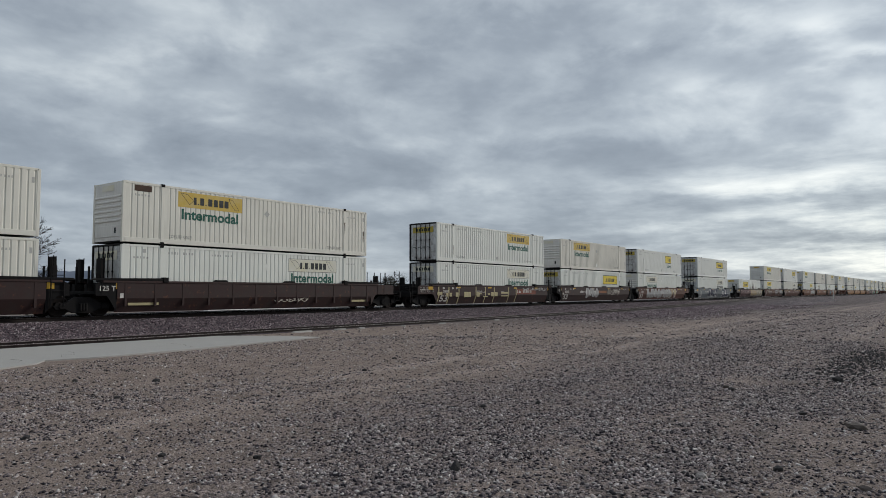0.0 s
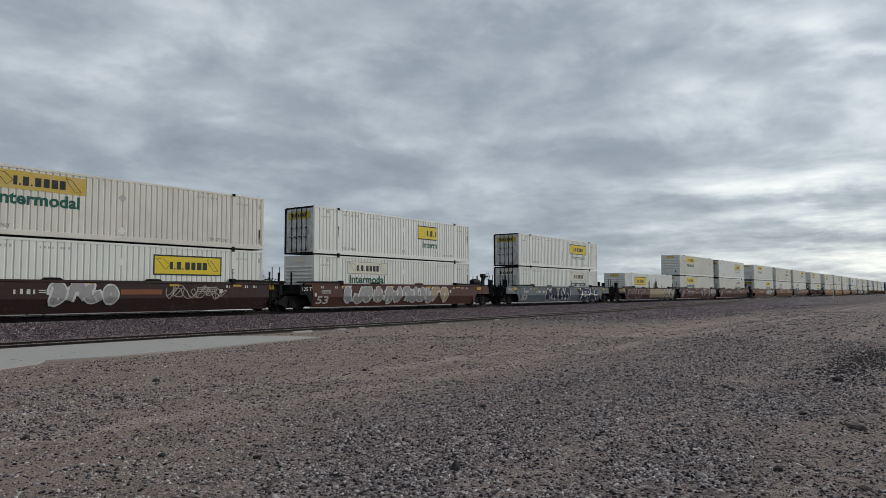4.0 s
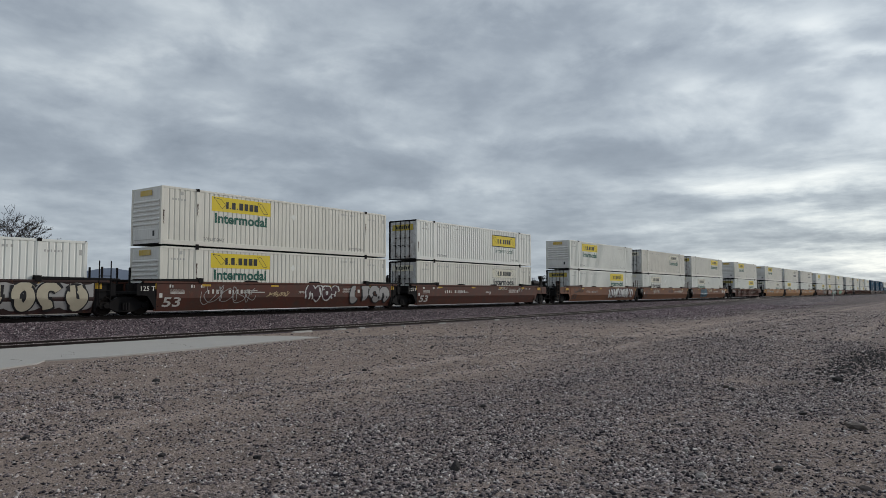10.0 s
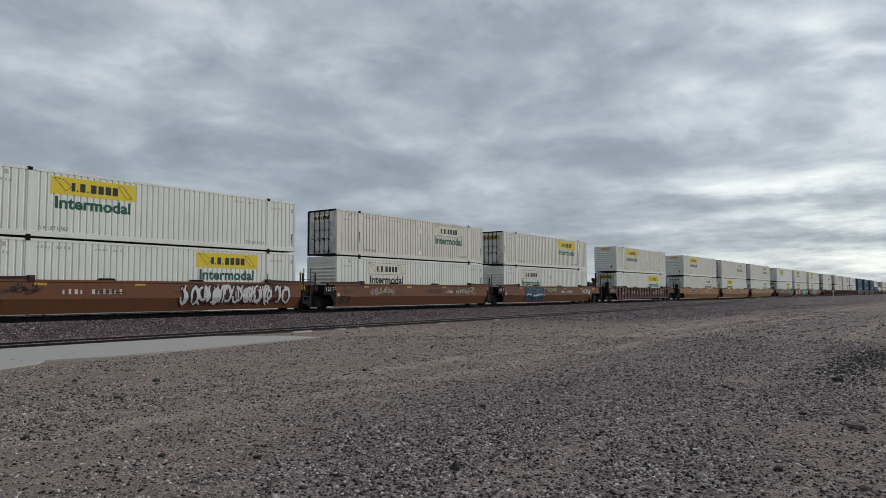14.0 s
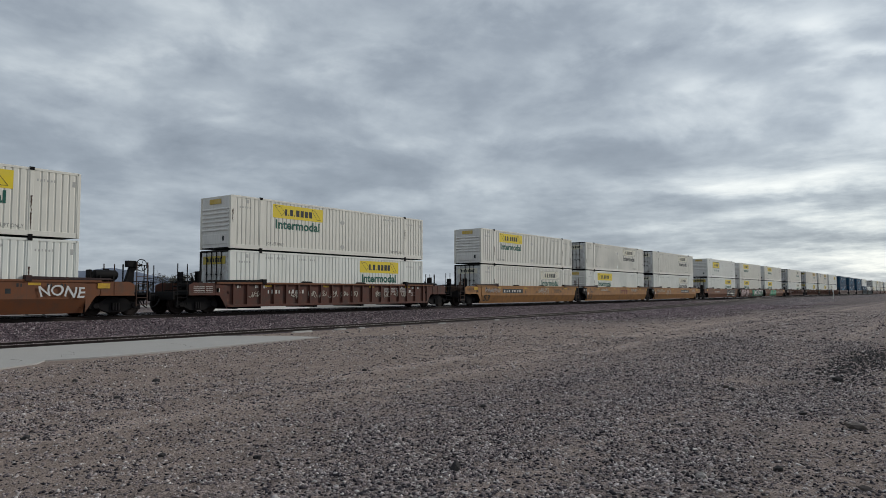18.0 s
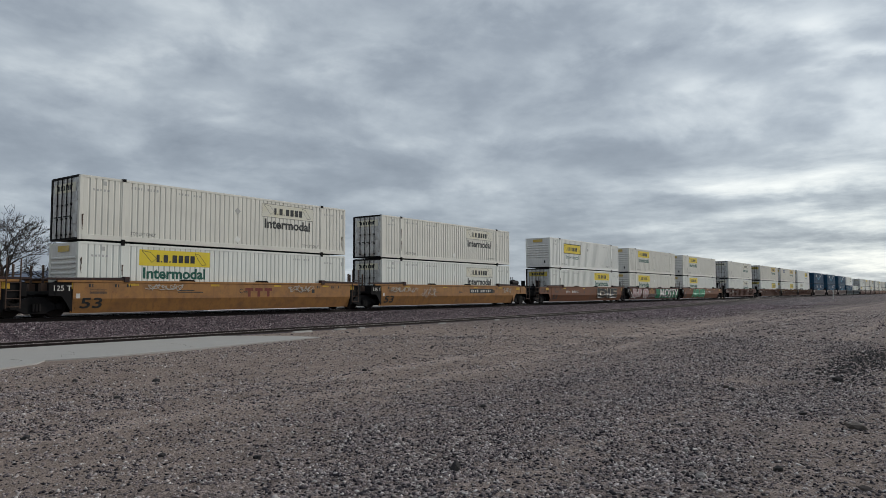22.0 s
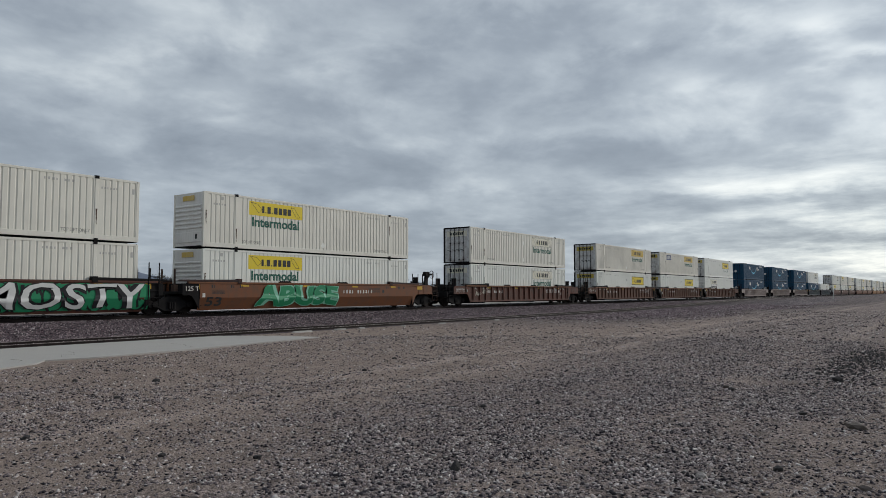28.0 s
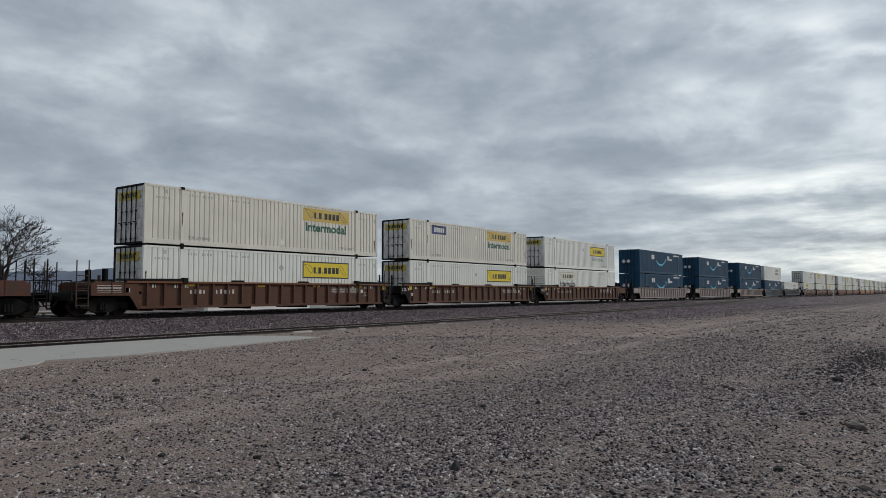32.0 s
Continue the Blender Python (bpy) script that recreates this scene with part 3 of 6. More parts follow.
def frame_mesh():
    V, F = [], []
    box(V, F, 0.0, 0.1, -WID / 2 + 0.1, WID / 2 - 0.1, 0.0, 0.1)
    return mesh("end_frame", V, F, 0.008)


def arrow_mesh():
    """A smile-shaped curved band with an arrow head."""
    V, F = [], []
    n = 18
    for i in range(n + 1):
        u = i / n * 2 - 1
        th = 0.05 + 0.13 * (1 - u * u)
        z = 0.55 * u * u
        V += [(1.7 * u, 0, z - th / 2), (1.7 * u, 0, z + th / 2 + 0.03)]
    F = [[2 * i, 2 * i + 2, 2 * i + 3, 2 * i + 1] for i in range(n)]
    k = len(V)
    V += [(1.55, 0, 0.82), (1.98, 0, 0.78), (1.95, 0, 0.38), (1.8, 0, 0.62)]
    F.append([k, k + 1, k + 2, k + 3])
    return mesh("arrow", V, F)


def drawing_mesh():
    """The thin line drawing at both ends of the sign."""
    V, F = [], []
    for pts in (((0.12, 0.68), (0.55, 0.62), (0.85, 0.35), (0.62, 0.15), (0.42, 0.38), (0.12, 0.68)), ((2.9, 0.66), (3.15, 0.6), (3.55, 0.12), (3.3, 0.1), (3.05, 0.4), (2.9, 0.66))):
        for (a, b), (c, d) in zip(pts, pts[1:]):
            k = len(V)
            n = Vector((-(d - b), c - a)).normalized() * 0.010
            V += [(a - n.x, 0, b - n.y), (c - n.x, 0, d - n.y), (c + n.x, 0, d + n.y), (a + n.x, 0, b + n.y)]
            F.append([k, k + 1, k + 2, k + 3])
    return mesh("line_drawing", V, F)


DOOR_SIGN = paint("door_sign_yellow", (0.46, 0.36, 0.06), 0.55, dirt=0.6, dirt_colour=(0.20, 0.19, 0.15), scale=3)


def diamond():
    """A small diamond placard with its raised rim."""
    V, F = [], []
    pts = [(0, 0.19), (0.19, 0), (0, -0.19), (-0.19, 0)]
    for (p, q), (r, t) in zip(pts, pts[1:] + pts[:1]):
        k = len(V)
        V += [(p, -0.004, q), (r, -0.004, t), (r * 0.85, -0.004, t * 0.85), (p * 0.85, -0.004, q * 0.85)]
        F.append([k, k + 1, k + 2, k + 3])
    k = len(V)
    V += [(p * 0.85, 0, q * 0.85) for p, q in pts]
    F.append([k, k + 1, k + 2, k + 3])
    return mesh("placard", V, F)


def streak(k):
    """An uneven narrow run of rust."""
    rng = random.Random(k)
    V, F = [], []
    n = 9
    for i in range(n):
        w = 0.045 * rng.uniform(0.25, 1.0) * (1 - i / n) + 0.006
        x = 0.015 * rng.uniform(-1, 1)
        V += [(x - w, 0, 0.75 - i * 0.085), (x + w, 0, 0.75 - i * 0.085)]
    F = [[2 * i, 2 * i + 1, 2 * i + 3, 2 * i + 2] for i in range(n - 1)]
    return mesh("rust_streak", V, F)


NEAR = -WID / 2 + 0.012          # the outer face of the corrugated side
SIGN_W = 3.75


def sign(box_, kind, x, z, lower):
    """Yellow or pale company sign drawn as plain shapes, with the word below it."""
    y = NEAR - 0.004
    framed = kind == "framed"
    h = 0.96 if framed else 0.74
    mat = {"faded": YELLOW_OLD, "yellow": YELLOW, "framed": YELLOW, "pale": PALE, "pale_green": PALE, "pale_yellow": PALE}[kind]
    z0 = z - h
    w = 2.2 if lower == "cut" else SIGN_W
    if framed or kind.startswith("pale"):
        e = 0.07 if framed else 0.022
        sides = [(0, w, 0, e), (0, w, h - e, h), (0, e, e, h - e), (w - e, w, e, h - e)]
        part("sign_border", kept(("border", h, e, w), lambda: bars(sides[:3] if lower == "cut" else sides)), BLACK if framed else GREY, box_, at=(x, y - 0.004, z0))
    part("sign_panel", kept(("panel", h, w), lambda: bars([(0, w, 0, h)])), mat, box_, "yellow company sign" if mat != PALE else "sun-bleached pale company sign", at=(x, y, z0))
    if lower != "cut":
        part("line_drawing", kept("drawing", drawing_mesh), GREY if kind.startswith("pale") else BLACK, box_, at=(x, y - 0.004, z0 + (0.12 if framed else 0)))
    name = kept(("name", framed), lambda: bars([(a, b, 0, 0.36 if b - a > 0.1 else 0.07) for a, b in ((0, 0.15), (0.22, 0.28), (0.36, 0.58), (0.66, 0.72), (0.82, 1.06), (1.15, 1.38), (1.47, 1.72), (1.79, 2.03))]))
    if lower != "cut":
        part("sign_letters", name, BLACK, box_, at=(x + 0.86, y - 0.006, z0 + (0.28 if framed else 0.17)))
    if framed and lower == "none":
        return
    if lower == "cut":
        # the right half of this sign is gone
        part("sign_letters", kept("half_name", lambda: bars([(0, 0.16, 0, 0.40), (0.24, 0.30, 0, 0.08), (0.40, 0.64, 0, 0.40), (0.72, 0.78, 0, 0.08), (1.0, 1.12, 0, 0.40)])), BLACK, box_, at=(x + 1.05, y - 0.006, z0 + 0.26))
        part("word", kept("half_word", lambda: lettering("Interm", 0.44, 1.68, 0.02)), GREEN, box_, "cut-off word Interm", at=(x + 0.55, y, z0 - 0.56))
        return
    word, tall, wide = ("word_thin", 0.40, 2.75) if framed else ("word", 0.50, 3.3)
    green = kind in ("faded", "yellow", "pale_green", "framed")
    me = kept(word, lambda: lettering("Intermodal", tall, wide, 0.0 if framed else 0.03))
    part("word", me, GREEN if green else BLACK, box_, "large word Intermodal", at=(x + (0.55 if framed else 0.2), y, z0 - tall - (0.10 if framed else 0.08)))


def container(front, logo, tint, s, level, extra=""):
    """A 53-foot container; front says at which end its closed wall is, L or R. level 0 stands in the well, 1 on top."""
    blue = tint == "blue"
    mat = BLUE if blue else WHITE[tint]
    c = new("container")
    c.matrix_basis = pose(s + HALF, TRACK_Y, RAIL + (0.40 if level == 0 else 0.40 + HIGH + 0.005))
    part("side_panel", kept("side", side_panel), mat, c)
    part("side_panel", kept("far", far_panel), mat, c)
    for y in (-WID / 2, WID / 2):
        part("top_rail", kept(("rail", 1, y), lambda: long_bar(HIGH - 0.14, HIGH - 0.03, y)), mat, c)
        part("bottom_rail", kept(("rail", 0, y), lambda: long_bar(0.06, 0.28, y)), mat, c)
    part("roof", kept("roof", lambda: slab_mesh(HIGH - 0.09, HIGH - 0.05)), mat, c)
    part("floor", kept("floor", lambda: slab_mesh(0.07, 0.16)), STEEL, c)
    dark = STEEL if not blue else BLUE
    for x, flip in ((-HALF, 0), (HALF, 180)):
        for y in (-1, 1):
            m = Matrix.Translation((x, y * WID / 2, 0)) @ Matrix.Diagonal((1 if x < 0 else -1, -y, 1, 1))
            doors_here = (front == "L") != (x < 0)
            part("corner_post", kept("post", post_mesh), STEEL if doors_here and y > 0 and not blue else mat, c, at=m)
        turn = Matrix.Translation((x, 0, 0)) @ Matrix.Rotation(radians(flip), 4, "Z")
        is_front = (front == "L") == (x < 0)
        if is_front:
            part("front_wall", kept("front", front_mesh), BLUE if blue else FRONT, c, "closed end with pressed ribs", at=turn)
            if x < 0:
                for k in range(6):
                    part("pressed_rib", kept("frib", front_rib), BLUE if blue else FRONT, c, at=turn @ Matrix.Translation((0, 0, 0.98 + k * 0.22)))
                part("lower_panel", kept("fbox", front_box), BLUE if blue else FRONT, c, at=turn)
            if x < 0 and logo and not blue:
                part("end_sign", kept("end_sign", lambda: bars([(0, 1.0, 0, 0.26)])), YELLOW_OLD if logo in ("yellow", "framed") else PALE, c, at=turn @ Matrix.Translation((-0.006, 0.5, 2.42)) @ Matrix.Rotation(radians(-90), 4, "Z"))
                part("vent", kept("vent", lambda: bars([(0, 0.16, 0, 0.26)])), BLACK, c, at=turn @ Matrix.Translation((-0.006, -0.62, 0.45)) @ Matrix.Rotation(radians(-90), 4, "Z"))
        else:
            for z in (0.04, HIGH - 0.12):
                part("end_sill" if z < 1 else "end_header", kept("frame", frame_mesh), dark, c, at=turn @ Matrix.Translation((0, 0, z)))
            for y0, mir in ((0.005, 1), (-0.005, -1)):
                part("door", kept("door", door_mesh), BLUE if blue else DOOR, c, "cargo door with locking rods", at=turn @ Matrix.Translation((0.01, y0, 0)) @ Matrix.Diagonal((1, mir, 1, 1)))
            if x < 0:
                for y in (-0.62, -0.22, 0.20, 0.62):
                    part("lock_rod", kept("lock", lock_rod_mesh), STEEL, c, at=turn @ Matrix.Translation((0, y, 0)))
                if blue:
                    part("end_mark", kept("diamonds", lambda: mesh("diamonds", [(0, 0, 0.25), (0.25, 0, 0), (0.5, 0, 0.25), (0.25, 0, 0.5), (0.6, 0, 0.25), (0.85, 0, 0), (1.1, 0, 0.25), (0.85, 0, 0.5)], [[0, 1, 2, 3], [4, 5, 6, 7]])), SPRAY["white"], c, "white diamonds", at=turn @ Matrix.Translation((-0.06, 0.9, 1.2)) @ Matrix.Rotation(radians(-90), 4, "Z"))
                elif logo:
                    part("end_sign", kept("door_sign", lambda: bars([(0, 1.9, 0, 0.42)])), DOOR_SIGN if not logo.startswith("pale") else PALE, c, "worn sign across the doors", at=turn @ Matrix.Translation((-0.012, 0.95, 2.12)) @ Matrix.Rotation(radians(-90), 4, "Z"))
                    part("sign_letters", kept("door_name", lambda: bars([(a, a + 0.13, 0, 0.2) for a in (0, 0.22, 0.48, 0.68, 0.88, 1.06)])), BLACK, c, at=turn @ Matrix.Translation((-0.018, 0.60, 2.23)) @ Matrix.Rotation(radians(-90), 4, "Z"))
    for x in (-6.10, 6.10):
        part("lift_post", kept("lift", rib_post_mesh), mat, c, at=(x, -WID / 2, 0))
        for z in (0.0, HIGH - 0.13):
            part("corner_casting", kept("casting", casting_mesh), STEEL, c, at=(x, -WID / 2, z))
            part("corner_casting", kept("casting", casting_mesh), STEEL, c, at=Matrix.Translation((x, WID / 2, z)) @ Matrix.Rotation(math.pi, 4, "Z"))
    if blue:
        part("arrow", kept("arrow", arrow_mesh), SMILE, c, "light blue curved arrow", at=(-0.7, NEAR - 0.004, 1.15))
        part("marks", kept("marks", lambda: bars([(-4.0, -3.55, 1.75, 2.25), (-3.45, -3.0, 1.75, 2.25), (1.9, 2.2, 1.7, 2.3), (2.3, 2.6, 1.7, 2.3), (2.7, 3.6, 1.75, 1.95), (4.2, 6.5, 2.35, 2.5)])), SPRAY["white"], c, at=(0, NEAR - 0.004, 0.1))
        tagged(c, "dark blue corrugated container with light blue arrow, " + ("stacked on another" if level else "in a well car"), "container", "containers on the train")
        return c
    if logo:
        x = -HALF + 2.78 if front == "L" else HALF - 2.66 - SIGN_W
        z = {"framed": 2.42, "faded": 2.64, "yellow": 2.62}.get(logo, 2.54 if level == 0 else 2.60)
        sign(c, logo, x, z, extra)
    if level == 1:
        me = kept("lift_words", lambda: lettering("TOP LIFT ONLY", 0.15, 1.25))
        part("notice", me, GREY, c, "stencilled notice TOP LIFT ONLY", at=(-5.75, NEAR - 0.004, 0.36))
        part("notice", me, GREY, c, "stencilled notice TOP LIFT ONLY", at=(4.6, NEAR - 0.004, 0.36))
    # small stencils by the lift posts, clear of the sign
    part("stencil", kept("stencil_a", lambda: bars([(b - 1.75, c - 1.75, p - 0.25, q - 0.25) for b, c, p, q in word_bars(0.8, 0.10, 5, 0.3, 4)] + [(-1.3, -1.15, 0.02, 0.2)])), FAINT, c, at=(-5.75, NEAR - 0.004, HIGH - 0.42))
    if not logo or front == "R":
        part("stencil", kept("stencil", lambda: bars(word_bars(1.4, 0.13, 9, 0.3, 3) + [(b + 2.4, c + 0 * b + 2.4, p, q) for b, c, p, q in word_bars(1.3, 0.10, 8, 0.3, 9)])), FAINT, c, at=(-5.75, NEAR - 0.004, HIGH - 0.42))
    else:
        part("stencil", kept("stencil_c", lambda: bars([(b, c, p, q) for b, c, p, q in word_bars(1.3, 0.11, 8, 0.3, 6)])), FAINT, c, at=(3.9, NEAR - 0.004, HIGH - 0.42))
    part("stencil", kept("stencil_b", lambda: bars(word_bars(0.8, 0.10, 6, 0.3, 7) + [(1.42, 1.53, -0.1, 0.14)])), FAINT, c, at=(6.3, NEAR - 0.004, HIGH - 0.55))
    rng = random.Random(int(s * 10) + level)
    for z in (0.52, 2.0):
        if rng.random() < 0.75:
            part("placard", kept("diamond", diamond), WHITE[3] if rng.random() < 0.6 else FAINT, c, "faded diamond placard", at=(0.1, NEAR - 0.004, z))
    for k in range(rng.choice((1, 2, 2, 3))):
        x, z = rng.choice((-6.10, 6.10, -HALF + 0.14, HALF - 0.3)), rng.uniform(0.25, 1.4)
        part("rust_streak", kept(("streak", k), lambda: streak(k)), RUSTY, c, "thin rust streak", at=(x, NEAR - 0.022, z))
    if extra == "patch":
        part("rust_patch", kept("patch", lambda: bars([(0, 0.85, 0, 0.28)])), RUSTY, c, "rust-red patch", at=(-HALF + 0.55, NEAR - 0.005, 2.42))
    if extra == "blue_sign":
        part("side_sign", kept("bsign", lambda: bars([(0, 1.75, 0, 0.62)])), SIGN_BLUE, c, "small dark blue sign", at=(-HALF + 2.45, NEAR - 0.004, 1.95))
        part("sign_letters", kept("bsignw", lambda: bars([(a, a + 0.18, 0, 0.34) for a in (0, 0.26, 0.5, 0.76, 1.02)])), SPRAY["white"], c, at=(-HALF + 2.75, NEAR - 0.008, 2.09))
    names = {"faded": "faded yellow sign", "yellow": "bright yellow sign", "framed": "black-framed yellow sign", "": "no sign"}
    tagged(c, "%s corrugated container with %s, %s" % (("cream", "cool white", "weathered ivory", "clean white")[tint], names.get(logo, "bleached sign"), "stacked on another" if level else "in a well car"), "container", "containers on the train")
    return c


# ---- well cars ----
def side_y(z):
    """Outer face of a smooth well side at height z over the rail (half breadth)."""
    return 1.49 if z > 0.78 else 1.49 - (0.78 - z) * 0.40


def smooth_side():
    V, F = [], []
    bar(V, F, [(-1.20, 0.17), (-1.246, 0.17), (-1.49, 0.78), (-1.49, 1.54), (-1.34, 1.54), (-1.34, 0.50), (-1.30, 0.395)], -HALF - 0.25, HALF + 0.25)
    return mesh("side_sill", V, F, 0.006)


def ribbed_side():
    V, F = [], []
    box(V, F, -HALF - 0.25, HALF + 0.25, -1.40, -1.36, 0.30, 1.50)
    bar(V, F, [(-1.34, 0.30), (-1.49, 0.30), (-1.49, 0.42), (-1.34, 0.42)], -HALF - 0.25, HALF + 0.25)
    return mesh("side_sill", V, F, 0.005)


def top_chord():
    V, F = [], []
    bar(V, F, [(-1.33, 1.47), (-1.52, 1.47), (-1.52, 1.57), (-1.33, 1.57)], -HALF - 0.9, HALF + 0.9)
    return mesh("top_chord", V, F, 0.01)


def end_chord():
    """The thick dark top plate over the last metres of a side."""
    V, F = [], []
    plate(V, F, [(-1.45, 1.57), (2.0, 1.57), (2.05, 1.62), (1.85, 1.70), (-1.30, 1.66)], -1.53, -1.30)
    box(V, F, 1.95, 2.2, -1.56, -1.30, 1.50, 1.74)
    return mesh("end_chord", V, F, 0.01)


def load_guide():
    """Small sloping block on the top chord that guides a container in."""
    V, F = [], []
    plate(V, F, [(-0.42, 1.57), (0.42, 1.57), (0.30, 1.66), (-0.30, 1.66)], -1.52, -1.36)
    return mesh("load_guide", V, F, 0.01)


def rib_mesh():
    V, F = [], []
    plate(V, F, [(-0.05, 0.42), (0.05, 0.42), (0.05, 1.47), (-0.05, 1.47)], -1.49, -1.39)
    return mesh("rib", V, F)


def end_plate(reach):
    """Side of the end platform, cut away over the truck. x runs outwards from the container's end."""
    V, F = [], []
    plate(V, F, [(0.25, 1.52), (0.25, 0.20), (0.36, 0.36), (0.55, 0.68), (0.70, 0.88), (1.0, 0.93), (reach, 0.93), (reach, 1.40), (reach - 0.25, 1.52)], -1.46, -1.42)
    bar(V, F, [(-1.50, 0.90), (-1.40, 0.90), (-1.40, 0.95), (-1.50, 0.95)], 0.85, reach)
    for x in (0.9, 1.5):
        if x < reach - 0.1:
            box(V, F, x, x + 0.06, -1.48, -1.46, 0.95, 1.5)
    return mesh("end_plate", V, F, 0.005)


def end_deck(reach):
    V, F = [], []
    box(V, F, 0.1, reach, -1.40, 1.40, 0.96, 1.10)
    box(V, F, 0.05, 0.14, -1.34, 1.34, 0.38, 1.50)
    box(V, F, 0.3, reach + 0.1, -0.35, 0.35, 0.62, 0.96)
    return mesh("end_deck", V, F, 0.01)


def end_platform():
    V, F = [], []
    box(V, F, 2.45, 3.25, -1.30, 1.30, 0.92, 1.0)
    box(V, F, 3.18, 3.28, -1.42, 1.42, 0.70, 1.05)
    return mesh("platform", V, F, 0.008)


def stile_mesh(low=0.42, top=2.42):
    V, F = [], []
    rod(V, F, (0, 0, low), (0, 0, top), 0.026, 6)
    return mesh("ladder", V, F)


def rung_mesh():
    V, F = [], []
    rod(V, F, (0, 0, 0), (0.52, 0, 0), 0.017, 6)
    return mesh("rung", V, F)


def ladder(car, at, mat):
    one = part("ladder", kept("stile", stile_mesh), mat, car, at=at)
    part("stile", kept("stile", stile_mesh), mat, one, at=(0.52, 0, 0))
    for z in (0.48, 0.80, 1.12, 1.44, 1.76):
        part("rung", kept("rung", rung_mesh), mat, one, at=(0, 0, z))


def grab_post():
    V, F = [], []
    rod(V, F, (0, 0, 0.95), (0, 0, 2.40), 0.035, 6)
    box(V, F, -0.07, 0.07, -0.03, 0.03, 1.0, 1.16)
    return mesh("post", V, F)


def stop_plate():
    """Broad upright plate with a folded edge that stops the load from shifting."""
    V, F = [], []
    box(V, F, -0.17, 0.17, -0.02, 0.02, 0.98, 2.10)
    box(V, F, -0.19, -0.15, -0.08, 0.02, 0.98, 2.10)
    box(V, F, 0.15, 0.19, -0.08, 0.02, 0.98, 2.10)
    plate(V, F, [(-0.05, 1.0), (0.05, 1.0), (0.05, 1.6), (-0.05, 1.25)], 0.02, 0.30)
    return mesh("stop_plate", V, F, 0.008)


def brake_gear():
    """Brake cylinder, valve block and pipes on the end deck."""
    V, F = [], []
    rod(V, F, (-0.35, 0, 1.34), (0.25, 0, 1.34), 0.16, 12)
    rod(V, F, (0.25, 0, 1.34), (0.62, 0, 1.34), 0.05, 8)
    box(V, F, -0.55, -0.30, -0.14, 0.18, 1.08, 1.62)
    box(V, F, -0.10, 0.12, 0.22, 0.52, 1.08, 1.50)
    for y, z in ((-0.22, 1.24), (0.20, 1.56), (0.62, 1.18)):
        rod(V, F, (-0.7, y, z), (0.75, y, z - 0.05), 0.02, 6)
    rod(V, F, (-0.42, 0.02, 1.6), (-0.42, 0.02, 1.82), 0.07, 8)
    return mesh("brake_gear", V, F, 0.012)


def hand_rail():
    """Rail across the end of the car."""
    V, F = [], []
    rod(V, F, (0, -1.3, 1.55), (0, 1.3, 1.55), 0.022, 6)
    for y in (-1.3, -0.45, 0.45, 1.3):
        rod(V, F, (0, y, 1.0), (0, y, 1.55), 0.022, 6)
    return mesh("hand_rail", V, F)


def end_post():
    V, F = [], []
    box(V, F, -0.035, 0.035, -0.05, 0.05, 1.05, 2.20)
    box(V, F, -0.12, 0.12, -0.13, 0.13, 1.05, 1.42)
    return mesh("post", V, F, 0.012)


def brake_wheel():
    V, F = [], []
    n = 16
    for i in range(n):
        a, b = 2 * math.pi * i / n, 2 * math.pi * (i + 1) / n
        rod(V, F, (0.27 * math.cos(a), 0, 0.27 * math.sin(a)), (0.27 * math.cos(b), 0, 0.27 * math.sin(b)), 0.02, 5)
    for i in range(5):
        a = 2 * math.pi * i / 5
        rod(V, F, (0, 0, 0), (0.27 * math.cos(a), 0, 0.27 * math.sin(a)), 0.013, 5)
    rod(V, F, (0, -0.03, 0), (0, 0.25, 0), 0.05, 8)
    return mesh("brake_wheel", V, F)


def brake_stand():
    V, F = [], []
    plate(V, F, [(-0.85, 1.0), (-0.85, 1.28), (-0.30, 1.50), (-0.05, 2.30), (0.02, 2.48), (0.24, 2.48), (0.28, 2.12), (0.14, 2.0), (0.12, 1.0)], 0.10, 0.28)
    box(V, F, -0.22, 0.20, 0.04, 0.32, 2.2, 2.5)
    return mesh("brake_stand", V, F, 0.02)


def air_tank():
    V, F = [], []
    rod(V, F, (-0.48, 0, 0), (0.48, 0, 0), 0.22, 14)
    rod(V, F, (-0.56, 0, 0), (-0.48, 0, 0), 0.14, 14, 0.22)
    rod(V, F, (0.48, 0, 0), (0.56, 0, 0), 0.22, 14, 0.14)
    for x in (-0.3, 0.3):
        box(V, F, x - 0.04, x + 0.04, -0.23, 0.23, -0.30, 0.02)
    return mesh("air_tank", V, F, smooth=True)


def coupler_mesh():
    V, F = [], []
    box(V, F, 2.4, 3.3, -0.18, 0.18, 0.68, 0.92)
    box(V, F, 3.3, 3.66, -0.13, 0.13, 0.66, 0.92)
    box(V, F, 3.45, 3.72, -0.2, 0.02, 0.62, 0.96)
    return mesh("coupler", V, F, 0.03)


def hose_mesh():
    V, F = [], []
    pts = [(3.3, -0.35, 0.75), (3.45, -0.38, 0.5), (3.62, -0.36, 0.36), (3.75, -0.34, 0.34)]
    for a, b in zip(pts, pts[1:]):
        rod(V, F, a, b, 0.03, 6)
    return mesh("air_hose", V, F)


def bulkhead_mesh():
    """Tall plate with round holes at the end of an older well."""
    V, F = [], []
    box(V, F, -0.06, 0.06, -0.22, 0.22, 1.5, 2.55)
    box(V, F, -0.10, -0.06, -0.25, -0.19, 1.5, 2.6)
    box(V, F, -0.10, -0.06, 0.19, 0.25, 1.5, 2.6)
    return mesh("guide_post", V, F, 0.015)


